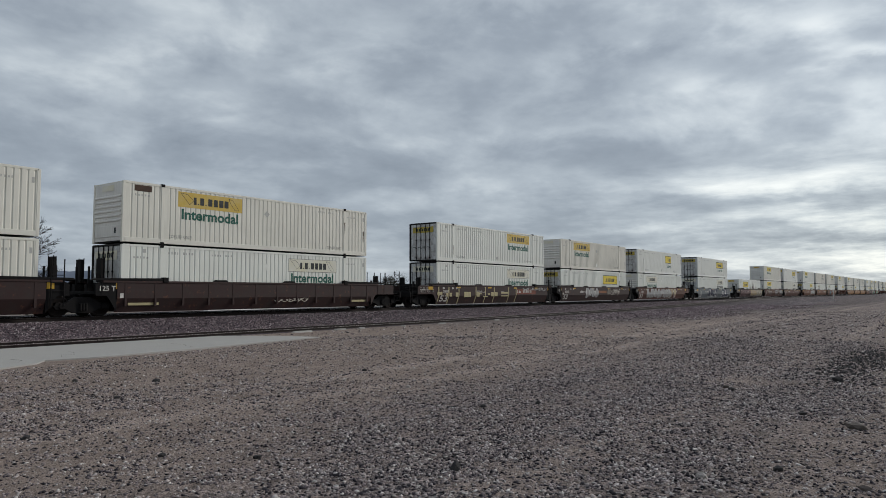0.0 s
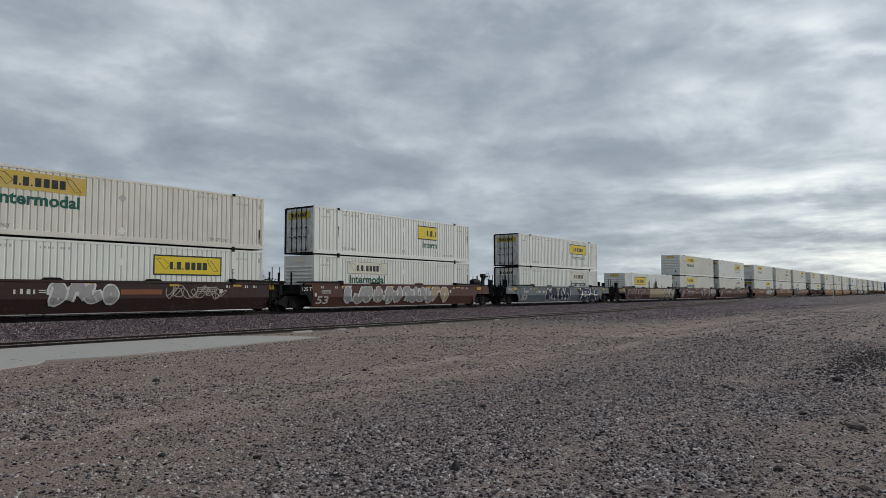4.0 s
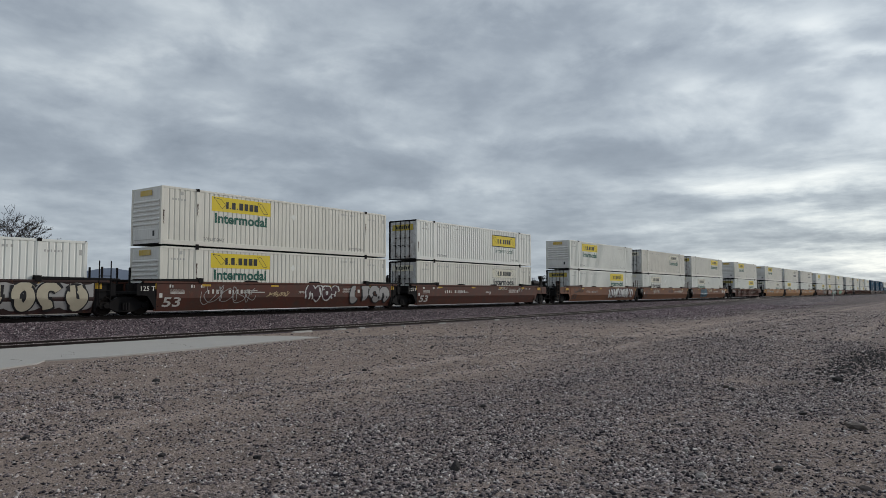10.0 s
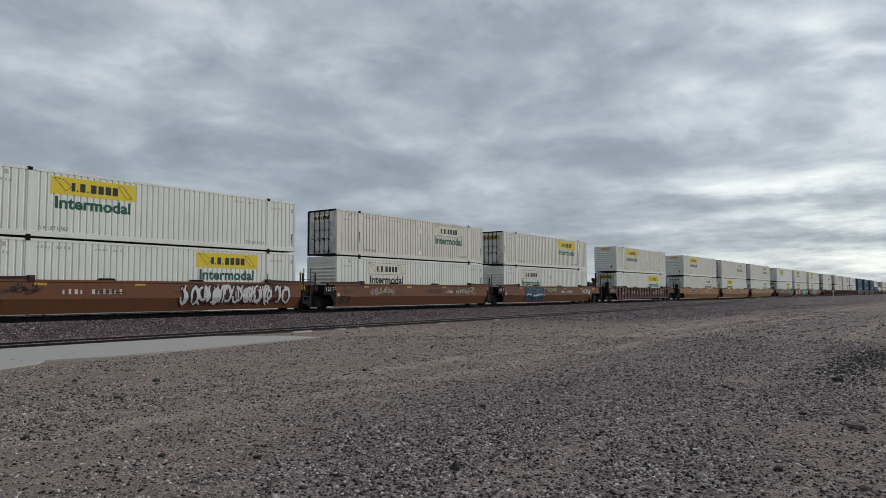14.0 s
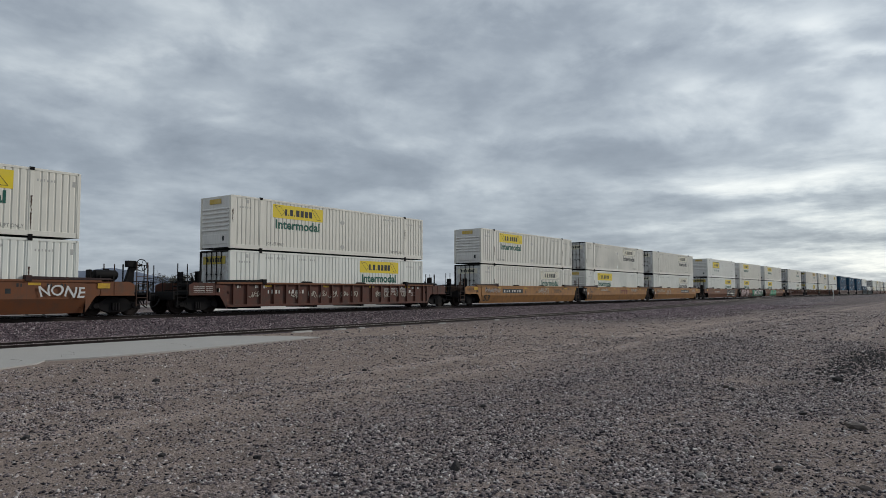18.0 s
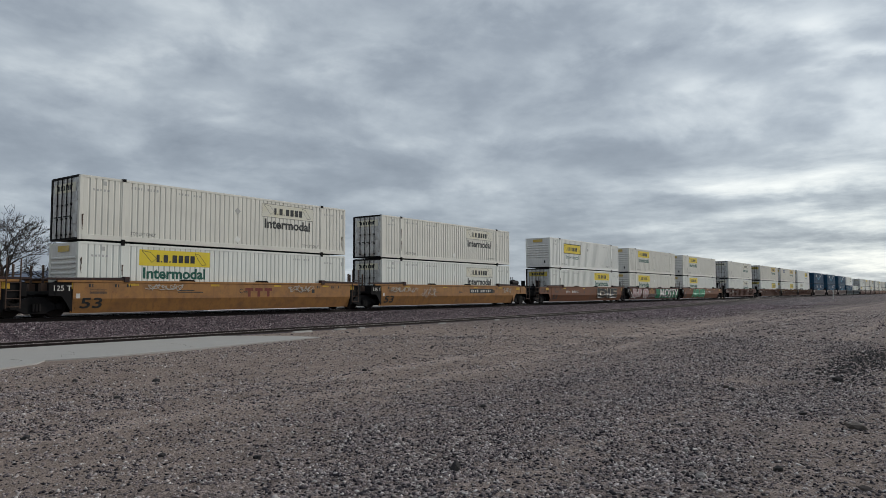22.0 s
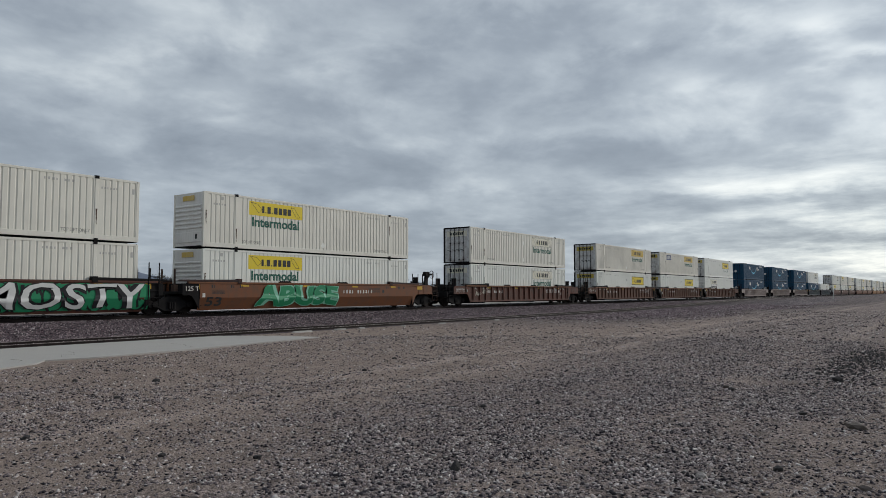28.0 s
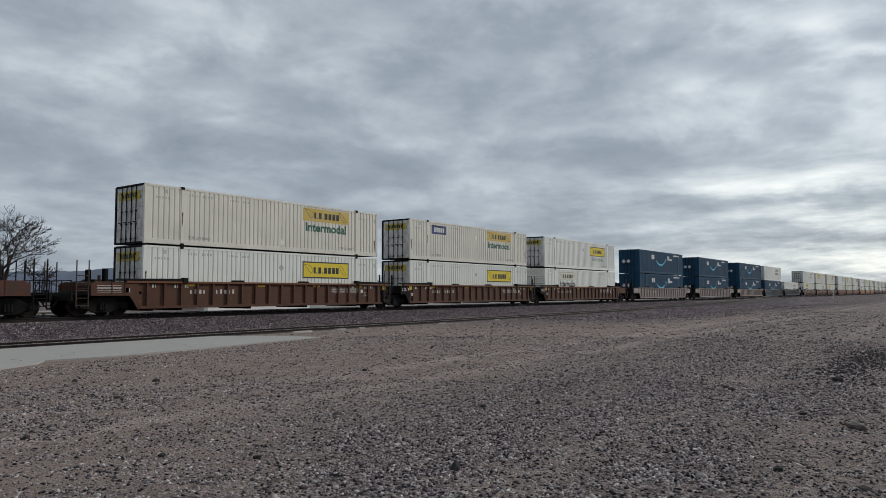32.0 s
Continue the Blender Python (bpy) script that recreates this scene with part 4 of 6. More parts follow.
def side_frame():
    V, F = [], []
    plate(V, F, [(-1.2, 0.42), (-1.12, 0.30), (-0.75, 0.34), (-0.38, 0.16), (0.38, 0.16), (0.75, 0.34), (1.12, 0.30), (1.2, 0.42), (1.15, 0.62), (0.75, 0.60), (0.35, 0.84), (-0.35, 0.84), (-0.75, 0.60), (-1.15, 0.62)], -1.12, -0.96)
    for x in (-0.89, 0.89):
        rod(V, F, (x, -1.17, 0.46), (x, -1.08, 0.46), 0.13, 12)
    for x in (-0.12, 0.0, 0.12):
        rod(V, F, (x, -1.14, 0.26), (x, -1.14, 0.58), 0.07, 8)
    return mesh("side_frame", V, F, 0.015)


def bolster_mesh():
    V, F = [], []
    box(V, F, -0.22, 0.22, -1.02, 1.02, 0.55, 0.80)
    rod(V, F, (0, 0, 0.8), (0, 0, 0.97), 0.3, 14)
    for x in (-0.42, 0.42):
        box(V, F, x - 0.06, x + 0.06, -0.85, 0.85, 0.36, 0.46)
    return mesh("bolster", V, F, 0.015)


def wheelset_mesh():
    V, F = [], []
    rod(V, F, (0, -1.05, 0), (0, 1.05, 0), 0.085, 10)
    for s in (-1, 1):
        n = 26
        ring = [(0.66, 0.485), (0.692, 0.478), (0.70, 0.462), (0.805, 0.455), (0.812, 0.40), (0.775, 0.385), (0.765, 0.20), (0.815, 0.17), (0.82, 0.10), (0.66, 0.10), (0.665, 0.18), (0.715, 0.22), (0.715, 0.385), (0.66, 0.40)]
        k = len(V)
        for i in range(n):
            a = 2 * math.pi * i / n
            V += [(r * math.cos(a), s * y, r * math.sin(a)) for y, r in ring]
        q = len(ring)
        F += [[k + i * q + j, k + i * q + (j + 1) % q, k + ((i + 1) % n) * q + (j + 1) % q, k + ((i + 1) % n) * q + j] for i in range(n) for j in range(q)]
        # two lifting holes tell the turn of the wheel
        for a in (0.0, math.pi):
            rod(V, F, (0.29 * math.cos(a), s * 0.76, 0.29 * math.sin(a)), (0.29 * math.cos(a), s * 0.79, 0.29 * math.sin(a)), 0.05, 8)
    return mesh("wheelset", V, F, smooth=True)


WHEEL = paint("wheel_steel", (0.018, 0.014, 0.013), 0.7, dirt=0.4, dirt_colour=(0.035, 0.026, 0.02), scale=4, spec=0.12)
WHEELSETS = []
MOVING = []


def truck(car, x):
    t = part("truck", kept("bolster", bolster_mesh), STEEL, car, at=(x, 0, 0))
    part("side_frame", kept("sframe", side_frame), STEEL, t)
    part("side_frame", kept("sframe", side_frame), STEEL, t, at=Matrix.Rotation(math.pi, 4, "Z"))
    for dx in (-0.89, 0.89):
        w = part("wheelset", kept("wheelset", wheelset_mesh), WHEEL, t, at=(dx, 0, 0.46))
        WHEELSETS.append((w, dx))
    return t


def stroke(V, F, pts, width, taper=True, level=0.0):
    """A flat ribbon along a smooth line on the well's side; points in x and z."""
    n = len(pts)
    P = [Vector(p) for p in pts]
    base = len(V)
    for i in range(n):
        d = (P[min(i + 1, n - 1)] - P[max(i - 1, 0)])
        d = d.normalized() if d.length > 1e-6 else Vector((1, 0))
        w = width * (0.55 + 0.45 * math.sin(math.pi * (i + 0.5) / n) if taper else 1) / 2
        for k in (-1, 1):
            q = P[i] + Vector((-d.y, d.x)) * w * k
            q.y = min(1.44, max(0.26, q.y))
            V.append((q.x, q.y, level + 0.0004 * i))
    F += [[base + 2 * i, base + 2 * i + 2, base + 2 * i + 3, base + 2 * i + 1] for i in range(n - 1)]


def curve_through(ctrl, steps=6):
    P = [Vector(c) for c in ctrl]
    out = []
    for i in range(len(P) - 1):
        a, b, c, d = P[max(i - 1, 0)], P[i], P[i + 1], P[min(i + 2, len(P) - 1)]
        for k in range(steps):
            t = k / steps
            out.append(0.5 * ((2 * b) + (c - a) * t + (2 * a - 5 * b + 4 * c - d) * t * t + (3 * b - a - 3 * c + d) * t ** 3))
    out.append(P[-1])
    return out


def loops(rng, cx, w, z0, z1):
    """Fat bent strokes and hooks as a spray-painter makes them; no letters."""
    h, zc = z1 - z0, (z0 + z1) / 2
    out = []
    for k in range(2):
        a0, sweep = rng.uniform(0, 2 * math.pi), rng.choice((-1, 1)) * rng.uniform(2.6, 4.6)
        rx, rz = w * rng.uniform(0.22, 0.36), h * rng.uniform(0.30, 0.46)
        ox, oz = rng.uniform(-0.16, 0.16) * w, rng.uniform(-0.10, 0.10) * h
        pts = [(cx + ox + rx * math.cos(a0 + sweep * i / 6), zc + oz + rz * math.sin(a0 + sweep * i / 6)) for i in range(7)]
        out.append(pts + [(pts[-1][0] + rng.uniform(-0.3, 0.3) * w, zc + rng.choice((-0.48, 0.48)) * h)])
    return out


def scrawl(rng, x0, x1, z0, z1, turns):
    """One running line of uneven loops."""
    out = []
    for k in range(2):
        n, ph, step = turns * 6, rng.uniform(0, 6), rng.uniform(0.7, 1.25)
        wide = 0.42 * (x1 - x0) / turns
        out.append([(x0 + (x1 - x0) * (i / n) + wide * math.cos(i * step + ph) * rng.uniform(0.2, 1.3), (z0 + z1) / 2 + 0.5 * (z1 - z0) * math.sin(i * step * (1 + 0.4 * k) + ph) * rng.uniform(0.2, 1.05)) for i in range(n + 1)])
    return out


def spray_paint(car, x0, x1, z0, z1, fill, line, seed, letters=5, out=None, back=None, broad=0.0):
    """Spray-can shapes: fat strokes with an outline, or thin scribbles where there is no fill."""
    rng = random.Random(seed)
    count = 0
    fat, thin, ground = ([], []), ([], []), ([], [])
    x0, x1 = x0 - HALF, x1 - HALF
    w = (x1 - x0) / letters
    for i in range(letters):
        cx = x0 + (i + 0.5) * w
        for ctrl in (loops(rng, cx, w, z0 + 0.06, z1 - 0.06) if fill else scrawl(rng, x0, x1, z0, z1, letters) if i == 0 else ()):
            pts = curve_through(ctrl, 4)
            count += 1
            lift = 0.0006 * (count % 9)
            if fill:
                f = broad or min(0.42 * w, 0.36)
                stroke(*thin, pts, f + 0.11, False, lift)
                stroke(*fat, pts, f, True, lift)
            else:
                stroke(*thin, [p + Vector((0.2 * (p.y - z0), 0)) for p in pts], 0.034, False, lift)
    if back:
        for r in range(4):
            k0 = len(ground[0])
            for k in range(25):
                for q in (r / 4, (r + 1) / 4):
                    edge = 0.07 * math.sin(k * 1.7 + seed) if q in (0, 1) else 0.0
                    ground[0].append((x0 - 0.15 + (x1 - x0 + 0.3) * k / 24, min(1.45, max(0.28, z0 + (z1 - z0) * q + edge)), 0.0))
            ground[1].extend([[k0 + 2 * k, k0 + 2 * k + 2, k0 + 2 * k + 3, k0 + 2 * k + 1] for k in range(24)])
    for (V, F), colour, gap, name in ((ground, back, 0.010, "spray_back"), (thin, line, 0.018, "spray_line"), (fat, fill, 0.026, "spray_fill")):
        if V and colour:
            colour = "haze" if colour == "white" and not fill else colour
            part(name, mesh(name, [(x, -(out if out else side_y(z)) - gap - up, z) for x, z, up in V], F), SPRAY[colour], car, colour + " spray paint")


def spray_word(car, text, x0, x1, z0, z1, fill, line, back=None, fat=0.05, rim=0.05, sway=0.05, out=None):
    """A sprayed word: swaying fat letters with a rim, laid on the bent side of the well; x from the load's left end."""
    x0, x1 = x0 - HALF, x1 - HALF
    layers = ([(back, fat + 2.6 * rim, 0.050, "spray_back")] if back else []) + ([(line, fat + rim, 0.056, "spray_line")] if line else []) + [(fill, fat, 0.062, "spray_fill")]
    for colour, bold, gap, name in layers:
        me = lettering(text, 1.0, 1.0, bold)
        bm = bmesh.new()
        bm.from_mesh(me)
        lo, hi = min(v.co.z for v in bm.verts), max(v.co.z for v in bm.verts)
        grow = (bold - fat) * 0.9
        for v in bm.verts:
            u = (v.co.z - lo) / (hi - lo)
            x = x0 - grow + (x1 - x0 + 2 * grow) * v.co.x
            v.co = Vector((x, 0, z0 - grow * 0.5 + (z1 - z0 + grow) * u))
        for cut in np.arange(0.46, 1.45, 0.16).tolist() + [0.78]:
            bmesh.ops.bisect_plane(bm, geom=bm.verts[:] + bm.edges[:] + bm.faces[:], plane_co=(0, 0, cut), plane_no=(0, 0, 1))
        for v in bm.verts:
            x, z = v.co.x, v.co.z
            x += sway * math.sin(7 * z + 2.3 * x)
            z = min(1.45, max(0.24, z + sway * math.sin(2.9 * x + x0)))
            v.co = Vector((x, -(out if out else side_y(z)) - gap, z))
        bm.to_mesh(me)
        bm.free()
        part(name, me, SPRAY[colour], car, colour + " spray paint" + (", the word " + text if name == "spray_fill" else ""))


def mark(car, name, me, mat, x, z, label="", out=None):
    y = -(out if out else side_y(z)) - 0.005
    lean = 21.8 if z < 0.5 and not out else 0
    return part(name, me, mat, car, label, at=pose(x, y, z, lean))


def well_car(s, style, colour, ends, s_label, number="53", features=()):
    """One unit; s: the container's left end at 16 s. ends: C with a coupler, A sharing a truck with its neighbour (it carries the truck at its left A end)."""
    car = new("well_car")
    car.matrix_basis = pose(s + HALF, TRACK_Y, RAIL)
    mat = CAR[colour]
    me = kept(style + "_side", smooth_side if style != "ribbed" else ribbed_side)
    half_turn = Matrix.Rotation(math.pi, 4, "Z")
    for side in (Matrix(), half_turn):
        part("side_sill", me, mat, car, at=side)
        part("top_chord", kept("chord", top_chord), CAR["orange"] if colour in ("rust", "brown", "brown_dark") and style == "ribbed" else mat, car, at=side)
    if style != "smooth":
        count = 19 if style == "ribbed" else 12
        for i in range(count):
            x = -HALF + 0.15 + (LEN - 0.3) * i / (count - 1)
            part("rib", kept("rib", rib_mesh), mat, car, at=Matrix.Translation((x, -0.012 if style != "ribbed" else 0, 0)))
            part("rib", kept("rib", rib_mesh), mat, car, at=half_turn @ Matrix.Translation((x, -0.012 if style != "ribbed" else 0, 0)))
    for x in (-2.9, 1.6):
        part("load_guide", kept("lguide", load_guide), STEEL, car, at=(x, 0, 0))
    for x in (-7.6, -6.1, -2.0, 2.0, 6.1, 7.6):
        part("cross_member", kept("cross", lambda: mesh("cross_member", *cross()), ), STEEL, car, at=(x, 0, 0))
    for k, end in enumerate(ends):
        turn = Matrix.Translation((HALF, 0, 0)) if k else Matrix.Rotation(math.pi, 4, "Z") @ Matrix.Translation((HALF, 0, 0))
        flip = Matrix.Diagonal((1, -1, 1, 1))
        near = turn if k else turn @ flip       # what lies at -y here lies on the camera's side
        other = turn @ flip if k else turn
        reach = 2.45 if end == "C" else 1.2
        for m in (near, other):
            part("end_plate", kept(("eplate", reach), lambda: end_plate(reach)), STEEL if end == "A" else mat, car, at=m)
            part("end_chord", kept("echord", end_chord), CAR["brown_dark"] if style == "smooth" and colour in ("tan", "orange") else STEEL, car, "thick dark top plate", at=m @ Matrix.Diagonal((-1, 1, 1, 1)))
        part("end_deck", kept(("edeck", reach), lambda: end_deck(reach)), STEEL, car, at=near)
        if end == "C":
            part("platform", kept("platform", end_platform), STEEL, car, at=near)
            part("coupler", kept("coupler", coupler_mesh), STEEL, car, at=near)
            part("air_hose", kept("hose", hose_mesh), RUBBER, car, at=near)
            rails = RUSTY if colour in ("tan", "rust", "orange") else STEEL
            ladder(car, near @ Matrix.Translation((2.55, -1.44, 0)), rails)
            ladder(car, other @ Matrix.Translation((2.55, -1.44, 0)), rails)
            for px, py in ((1.45, -0.75), (1.45, 0.75)):
                part("stop_plate", kept("stop", stop_plate), STEEL, car, at=near @ Matrix.Translation((px, py, 0)) @ Matrix.Rotation(radians(90), 4, "Z"))
            part("post", kept("gpost", grab_post), STEEL, car, at=near @ Matrix.Translation((3.2, 0.9, 0)))
            part("hand_rail", kept("hrail", hand_rail), STEEL, car, at=near @ Matrix.Translation((3.22, 0, 0)))
            part("brake_gear", kept("gear", brake_gear), RUSTY if colour in ("tan", "rust") else STEEL, car, at=near @ Matrix.Translation((1.95, -0.35, 0)))
            if "brake" in features and k == 1 or "brake_left" in features and k == 0:
                b = part("brake_stand", kept("bstand", brake_stand), STEEL, car, at=near @ Matrix.Translation((2.6, -1.0, 0)))
                part("brake_wheel", kept("bwheel", brake_wheel), STEEL, b, at=(0.42, 0.0, 2.3))
            if "tank" in features and k == 1:
                part("air_tank", kept("tank", air_tank), STEEL, car, at=near @ Matrix.Translation((1.35, -0.9, 1.82)))
            truck(car, (HALF + 1.75) * (1 if k else -1))
            if style == "smooth":
                part("reflector", kept("refl", lambda: bars([(0, 0.55, 0, 0.22)])), CAR_YELLOW, car, "yellow reflective patch", at=(-HALF - 1.3 if k == 0 else HALF + 0.75, -1.486, 1.22))
        else:
            if k == 1:
                ladder(car, near @ Matrix.Translation((0.42, -1.52, 0)), RUSTY if colour in ("tan", "rust", "orange") else STEEL)
            for py in (-0.55, 0.55):
                part("post", kept("gpost2", end_post), RUSTY if colour in ("tan", "orange") else STEEL, car, at=near @ Matrix.Translation((1.05, py, 0)))
            part("reflector", kept("refl_s", lambda: bars([(0, 0.3, 0, 0.26)])), CAR_YELLOW, car, "yellow reflective patch", at=(-HALF - 0.3 if k == 0 else HALF + 0.28, -1.468, 1.2))
            if "guides" in features:
                for py in (-0.9, 0.9):
                    part("guide_post", kept("guide", bulkhead_mesh), STEEL, car, at=near @ Matrix.Translation((0.75, py, 0)))
            if k == 0:
                truck(car, -(HALF + 1.55))
    smooth = style == "smooth"
    out = None if smooth else 1.405
    ink = BLACK if colour in ("tan", "orange") else CAR_WHITE
    if number and smooth:
        mark(car, "number", kept("53", lambda: lettering("53", 0.48, 0.94, 0.02)), ink, -HALF + 0.1, 0.38, "stencilled number 53")
    elif number:
        mark(car, "number", kept("53s", lambda: lettering("53", 0.27, 0.5, 0.02)), CAR["pale"], HALF - 1.45, 0.80, "stencilled number 53", 1.41)
    gauge = lambda: bars([(a + o, b + o, c, d) for o in (0.0, 1.15, 1.7) for a, b, c, d in word_bars(0.3, 0.14, 2, 0.3, 8)])
    if smooth:
        mark(car, "data_panel", kept("data_s", lambda: bars([(0, 0.75, 0.055 * k, 0.055 * k + 0.022) for k in range(4)] + [(4.2, 5.6, 0.05, 0.09), (4.2, 5.1, 0.13, 0.17), (8.0, 8.5, 0.02, 0.05), (8.0, 8.4, 0.08, 0.11)])), ink, -HALF + 0.45, 0.98)
    for x in (-HALF + 0.4, HALF - 2.5):
        mark(car, "stencil", kept("gauge", gauge), ink, x, 1.27, out=out)
    for x in (-5.9, -1.6, 2.4, 6.0):
        mark(car, "reflector", kept("refl_l", lambda: bars([(0, 0.5, 0, 0.10)])), CAR_YELLOW, x, 1.34, "yellow reflective strip", out)
    if "mark_panel" in features:
        x = -HALF + (9.9 if s == 110.54 else 2.9)
        part("mark_panel", kept("mpanel", lambda: bars([(0, 3.3, 0, 0.34)])), BLACK, car, "black panel with white marks", at=(x, -1.495, 0.96))
        mark(car, "car_mark", kept("mark10", lambda: bars(word_bars(2.9, 0.20, 11, 0.3, 11))), CAR_WHITE, x + 0.2, 1.03, out=1.496)
    elif s < 390 and "plain" not in features:
        x = {-188.18: 2.9, -164.51: 10.8, -144.91: 3.7, -125.07: 5.5, -101.3: 2.6, -57.95: 2.5, -38.51: 3.0, -14.67: 3.3, 4.75: 11.0, 24.12: 9.9, 134.02: 2.8, 172.97: 9.7, 196.73: 2.0}.get(s, 2.4)
        mark(car, "car_mark", kept("mark10s", lambda: bars(word_bars(2.7, 0.21, 11, 0.3, 12))), CAR_WHITE, -HALF + x, 0.98, out=out)
    data = lambda: bars([(0, 1.1, 0.04 * k, 0.04 * k + 0.02) for k in (0, 2, 4, 5, 7)] + [(1.3, 1.5, 0, 0.2)])
    mark(car, "data_panel", kept("data", data), ink, HALF - 4.2, 1.0, out=out)
    if not smooth:
        mark(car, "data_panel", kept("data", data), ink, HALF - 3.0, 1.0, out=out)
    if ends[0] == "A":
        mark(car, "load_mark", kept("load", lambda: lettering("125 T", 0.22, 0.72, 0.01)), CAR_WHITE, -HALF - 1.02, 1.12, "stencilled mark 125 T", 1.462)
        mark(car, "placard", kept("plac", lambda: bars([(0, 0.16, 0, 0.2)])), CAR_WHITE, -HALF - 0.12, 0.80, "small white placard", 1.495)
    elif ends[0] == "C":
        mark(car, "placard", kept("plac", lambda: bars([(0, 0.16, 0, 0.2)])), CAR_WHITE, -HALF - 0.9, 1.05, "small white placard", 1.465)
        mark(car, "data_panel", kept("data", data), ink, -HALF - 2.2, 1.05, out=1.465)
    tagged(car, s_label, "rail car", "well cars of the train")
    MOVING.append(car)
    return car


def cross():
    V, F = [], []
    box(V, F, -0.12, 0.12, -1.22, 1.22, 0.19, 0.395)
    return V, F


# ---- the train: left end of the load, well, its ends, then the two containers (front end, sign, tint, note) ----
CONSIST = [
    (-207.83, "panelled", "brown_dark", "AA", ("guides",), ("R", "", 0, ""), ("R", "", 0, "")),
    (-188.18, "panelled", "brown_dark", "AC", ("guides",), ("R", "pale_green", 1, ""), ("L", "faded", 0, "patch")),
    (-164.51, "smooth", "brown_dark", "CA", (), ("R", "pale_green", 1, ""), ("R", "faded", 1, "")),
    (-144.91, "smooth", "brown_dark", "AA", (), ("R", "framed", 1, "none"), ("L", "faded", 2, "")),
    (-125.07, "smooth", "brown", "AC", ("brake", "tank"), ("L", "pale_green", 1, ""), ("R", "framed", 3, "cut")),
    (-101.3, "smooth", "grey", "CC", (), ("R", "pale", 1, ""), ("R", "framed", 3, "")),
    (-77.5, "smooth", "brown_dark", "CA", (), ("L", "framed", 3, "none"), None),
    (-57.95, "smooth", "brown", "AA", (), ("L", "yellow", 0, ""), ("L", "yellow", 0, "")),
    (-38.51, "smooth", "brown", "AC", ("brake", "tank"), ("R", "pale", 0, ""), ("R", "framed", 3, "")),
    (-14.67, "smooth", "orange", "CA", (), ("R", "yellow", 1, ""), ("L", "yellow", 1, "")),
    (4.75, "smooth", "orange", "AA", (), ("L", "pale", 1, ""), ("R", "pale_green", 2, "")),
    (24.12, "smooth", "orange", "AC", ("brake", "tank"), ("L", "pale_green", 1, ""), ("R", "yellow", 0, "")),
    (47.95, "ribbed", "brown", "CC", (), ("R", "yellow", 1, ""), ("L", "yellow", 0, "")),
    (71.58, "smooth", "tan", "CA", ("mark_panel",), ("R", "pale_green", 0, ""), ("L", "yellow", 0, "")),
    (90.99, "smooth", "tan", "AA", ("plain",), ("L", "yellow", 1, ""), ("R", "pale", 0, "")),
    (110.54, "smooth", "tan", "AC", ("mark_panel", "tank"), ("R", "pale", 1, ""), ("R", "pale", 0, "")),
    (134.02, "smooth", "orange", "CA", (), ("R", "yellow", 1, ""), ("L", "framed", 3, "")),
    (153.41, "smooth", "brown", "AA", (), ("L", "yellow", 0, ""), ("L", "yellow", 0, "")),
    (172.97, "smooth", "orange", "AC", ("brake",), ("L", "yellow", 1, ""), ("L", "yellow", 0, "")),
    (196.73, "ribbed", "brown", "CC", (), ("R", "pale_green", 1, ""), ("R", "pale_green", 0, "")),
    (220.2, "ribbed", "rust", "CA", (), ("R", "framed", 1, "none"), ("R", "faded", 2, "")),
    (239.7, "ribbed", "rust", "AA", (), ("R", "framed", 1, "none"), ("R", "faded", 2, "blue_sign")),
    (259.2, "ribbed", "rust", "AC", (), ("L", "pale", 3, ""), ("R", "framed", 3, "")),
    (282.9, "ribbed", "pale", "CC", (), ("R", "arrow", "blue", ""), ("R", "arrow", "blue", "")),
    (306.6, "ribbed", "pale", "CC", (), ("R", "arrow", "blue", ""), ("R", "arrow", "blue", "")),
    (330.3, "ribbed", "pale", "CA", (), ("R", "arrow", "blue", ""), ("R", "arrow", "blue", "")),
    (349.8, "ribbed", "grey", "AA", (), ("R", "arrow", "blue", ""), ("R", "pale", 3, "")),
    (369.3, "ribbed", "grey", "AC", (), ("R", "pale", 1, ""), None),
]
far, place = [], 393.0
for k in range(15):
    far.append((place, "smooth", ("brown", "orange", "tan")[k // 3 % 3], ("CA", "AA", "AC")[k % 3], (), ("LR"[k % 2], ("yellow", "pale")[k % 2], k % 3, ""), ("RL"[k * 7 % 3 % 2], ("pale", "yellow", "faded")[k % 3], (k + 1) % 3, "")))
    place += 19.5 if k % 3 < 2 else 23.7
CARS = []
COLOUR_WORDS = {"brown_dark": "dark brown", "brown": "red-brown", "orange": "orange-brown", "tan": "yellow-tan", "grey": "grey", "rust": "rust-streaked brown", "pale": "bleached pale"}
for s, style, colour, ends, features, lower, upper in CONSIST + far:
    words = "%s %s well car with %s" % (COLOUR_WORDS[colour], {"smooth": "smooth-sided", "ribbed": "ribbed", "panelled": "panelled"}[style], "two stacked containers" if upper else "one container")
    CARS.append(well_car(s, style, colour, ends, words, "53", features))
    MOVING.append(container(lower[0], lower[1], lower[2], s, 0, lower[3]))
    if upper:
        MOVING.append(container(upper[0], upper[1], upper[2], s, 1, upper[3]))


def wagon(s):
    return CARS[[row[0] for row in CONSIST + far].index(s)]


def stripes(car, xs, mat, label):
    """Vertical primer stripes on a well's side."""
    for x in xs:
        V = [(x - HALF + a, -side_y(z) - 0.006, z) for z in (0.20, 0.78, 1.44) for a in (0.0, 0.11)]
        part("primer_stripe", mesh("primer_stripe", V, [[0, 1, 3, 2], [2, 3, 5, 4]]), mat, car, label)


def block(car, name, x0, x1, z0, z1, mat, label, out=1.495):
    part(name, bars([(x0 - HALF, x1 - HALF, z0, z1)]), mat, car, label, at=(0, -out - 0.002, 0))


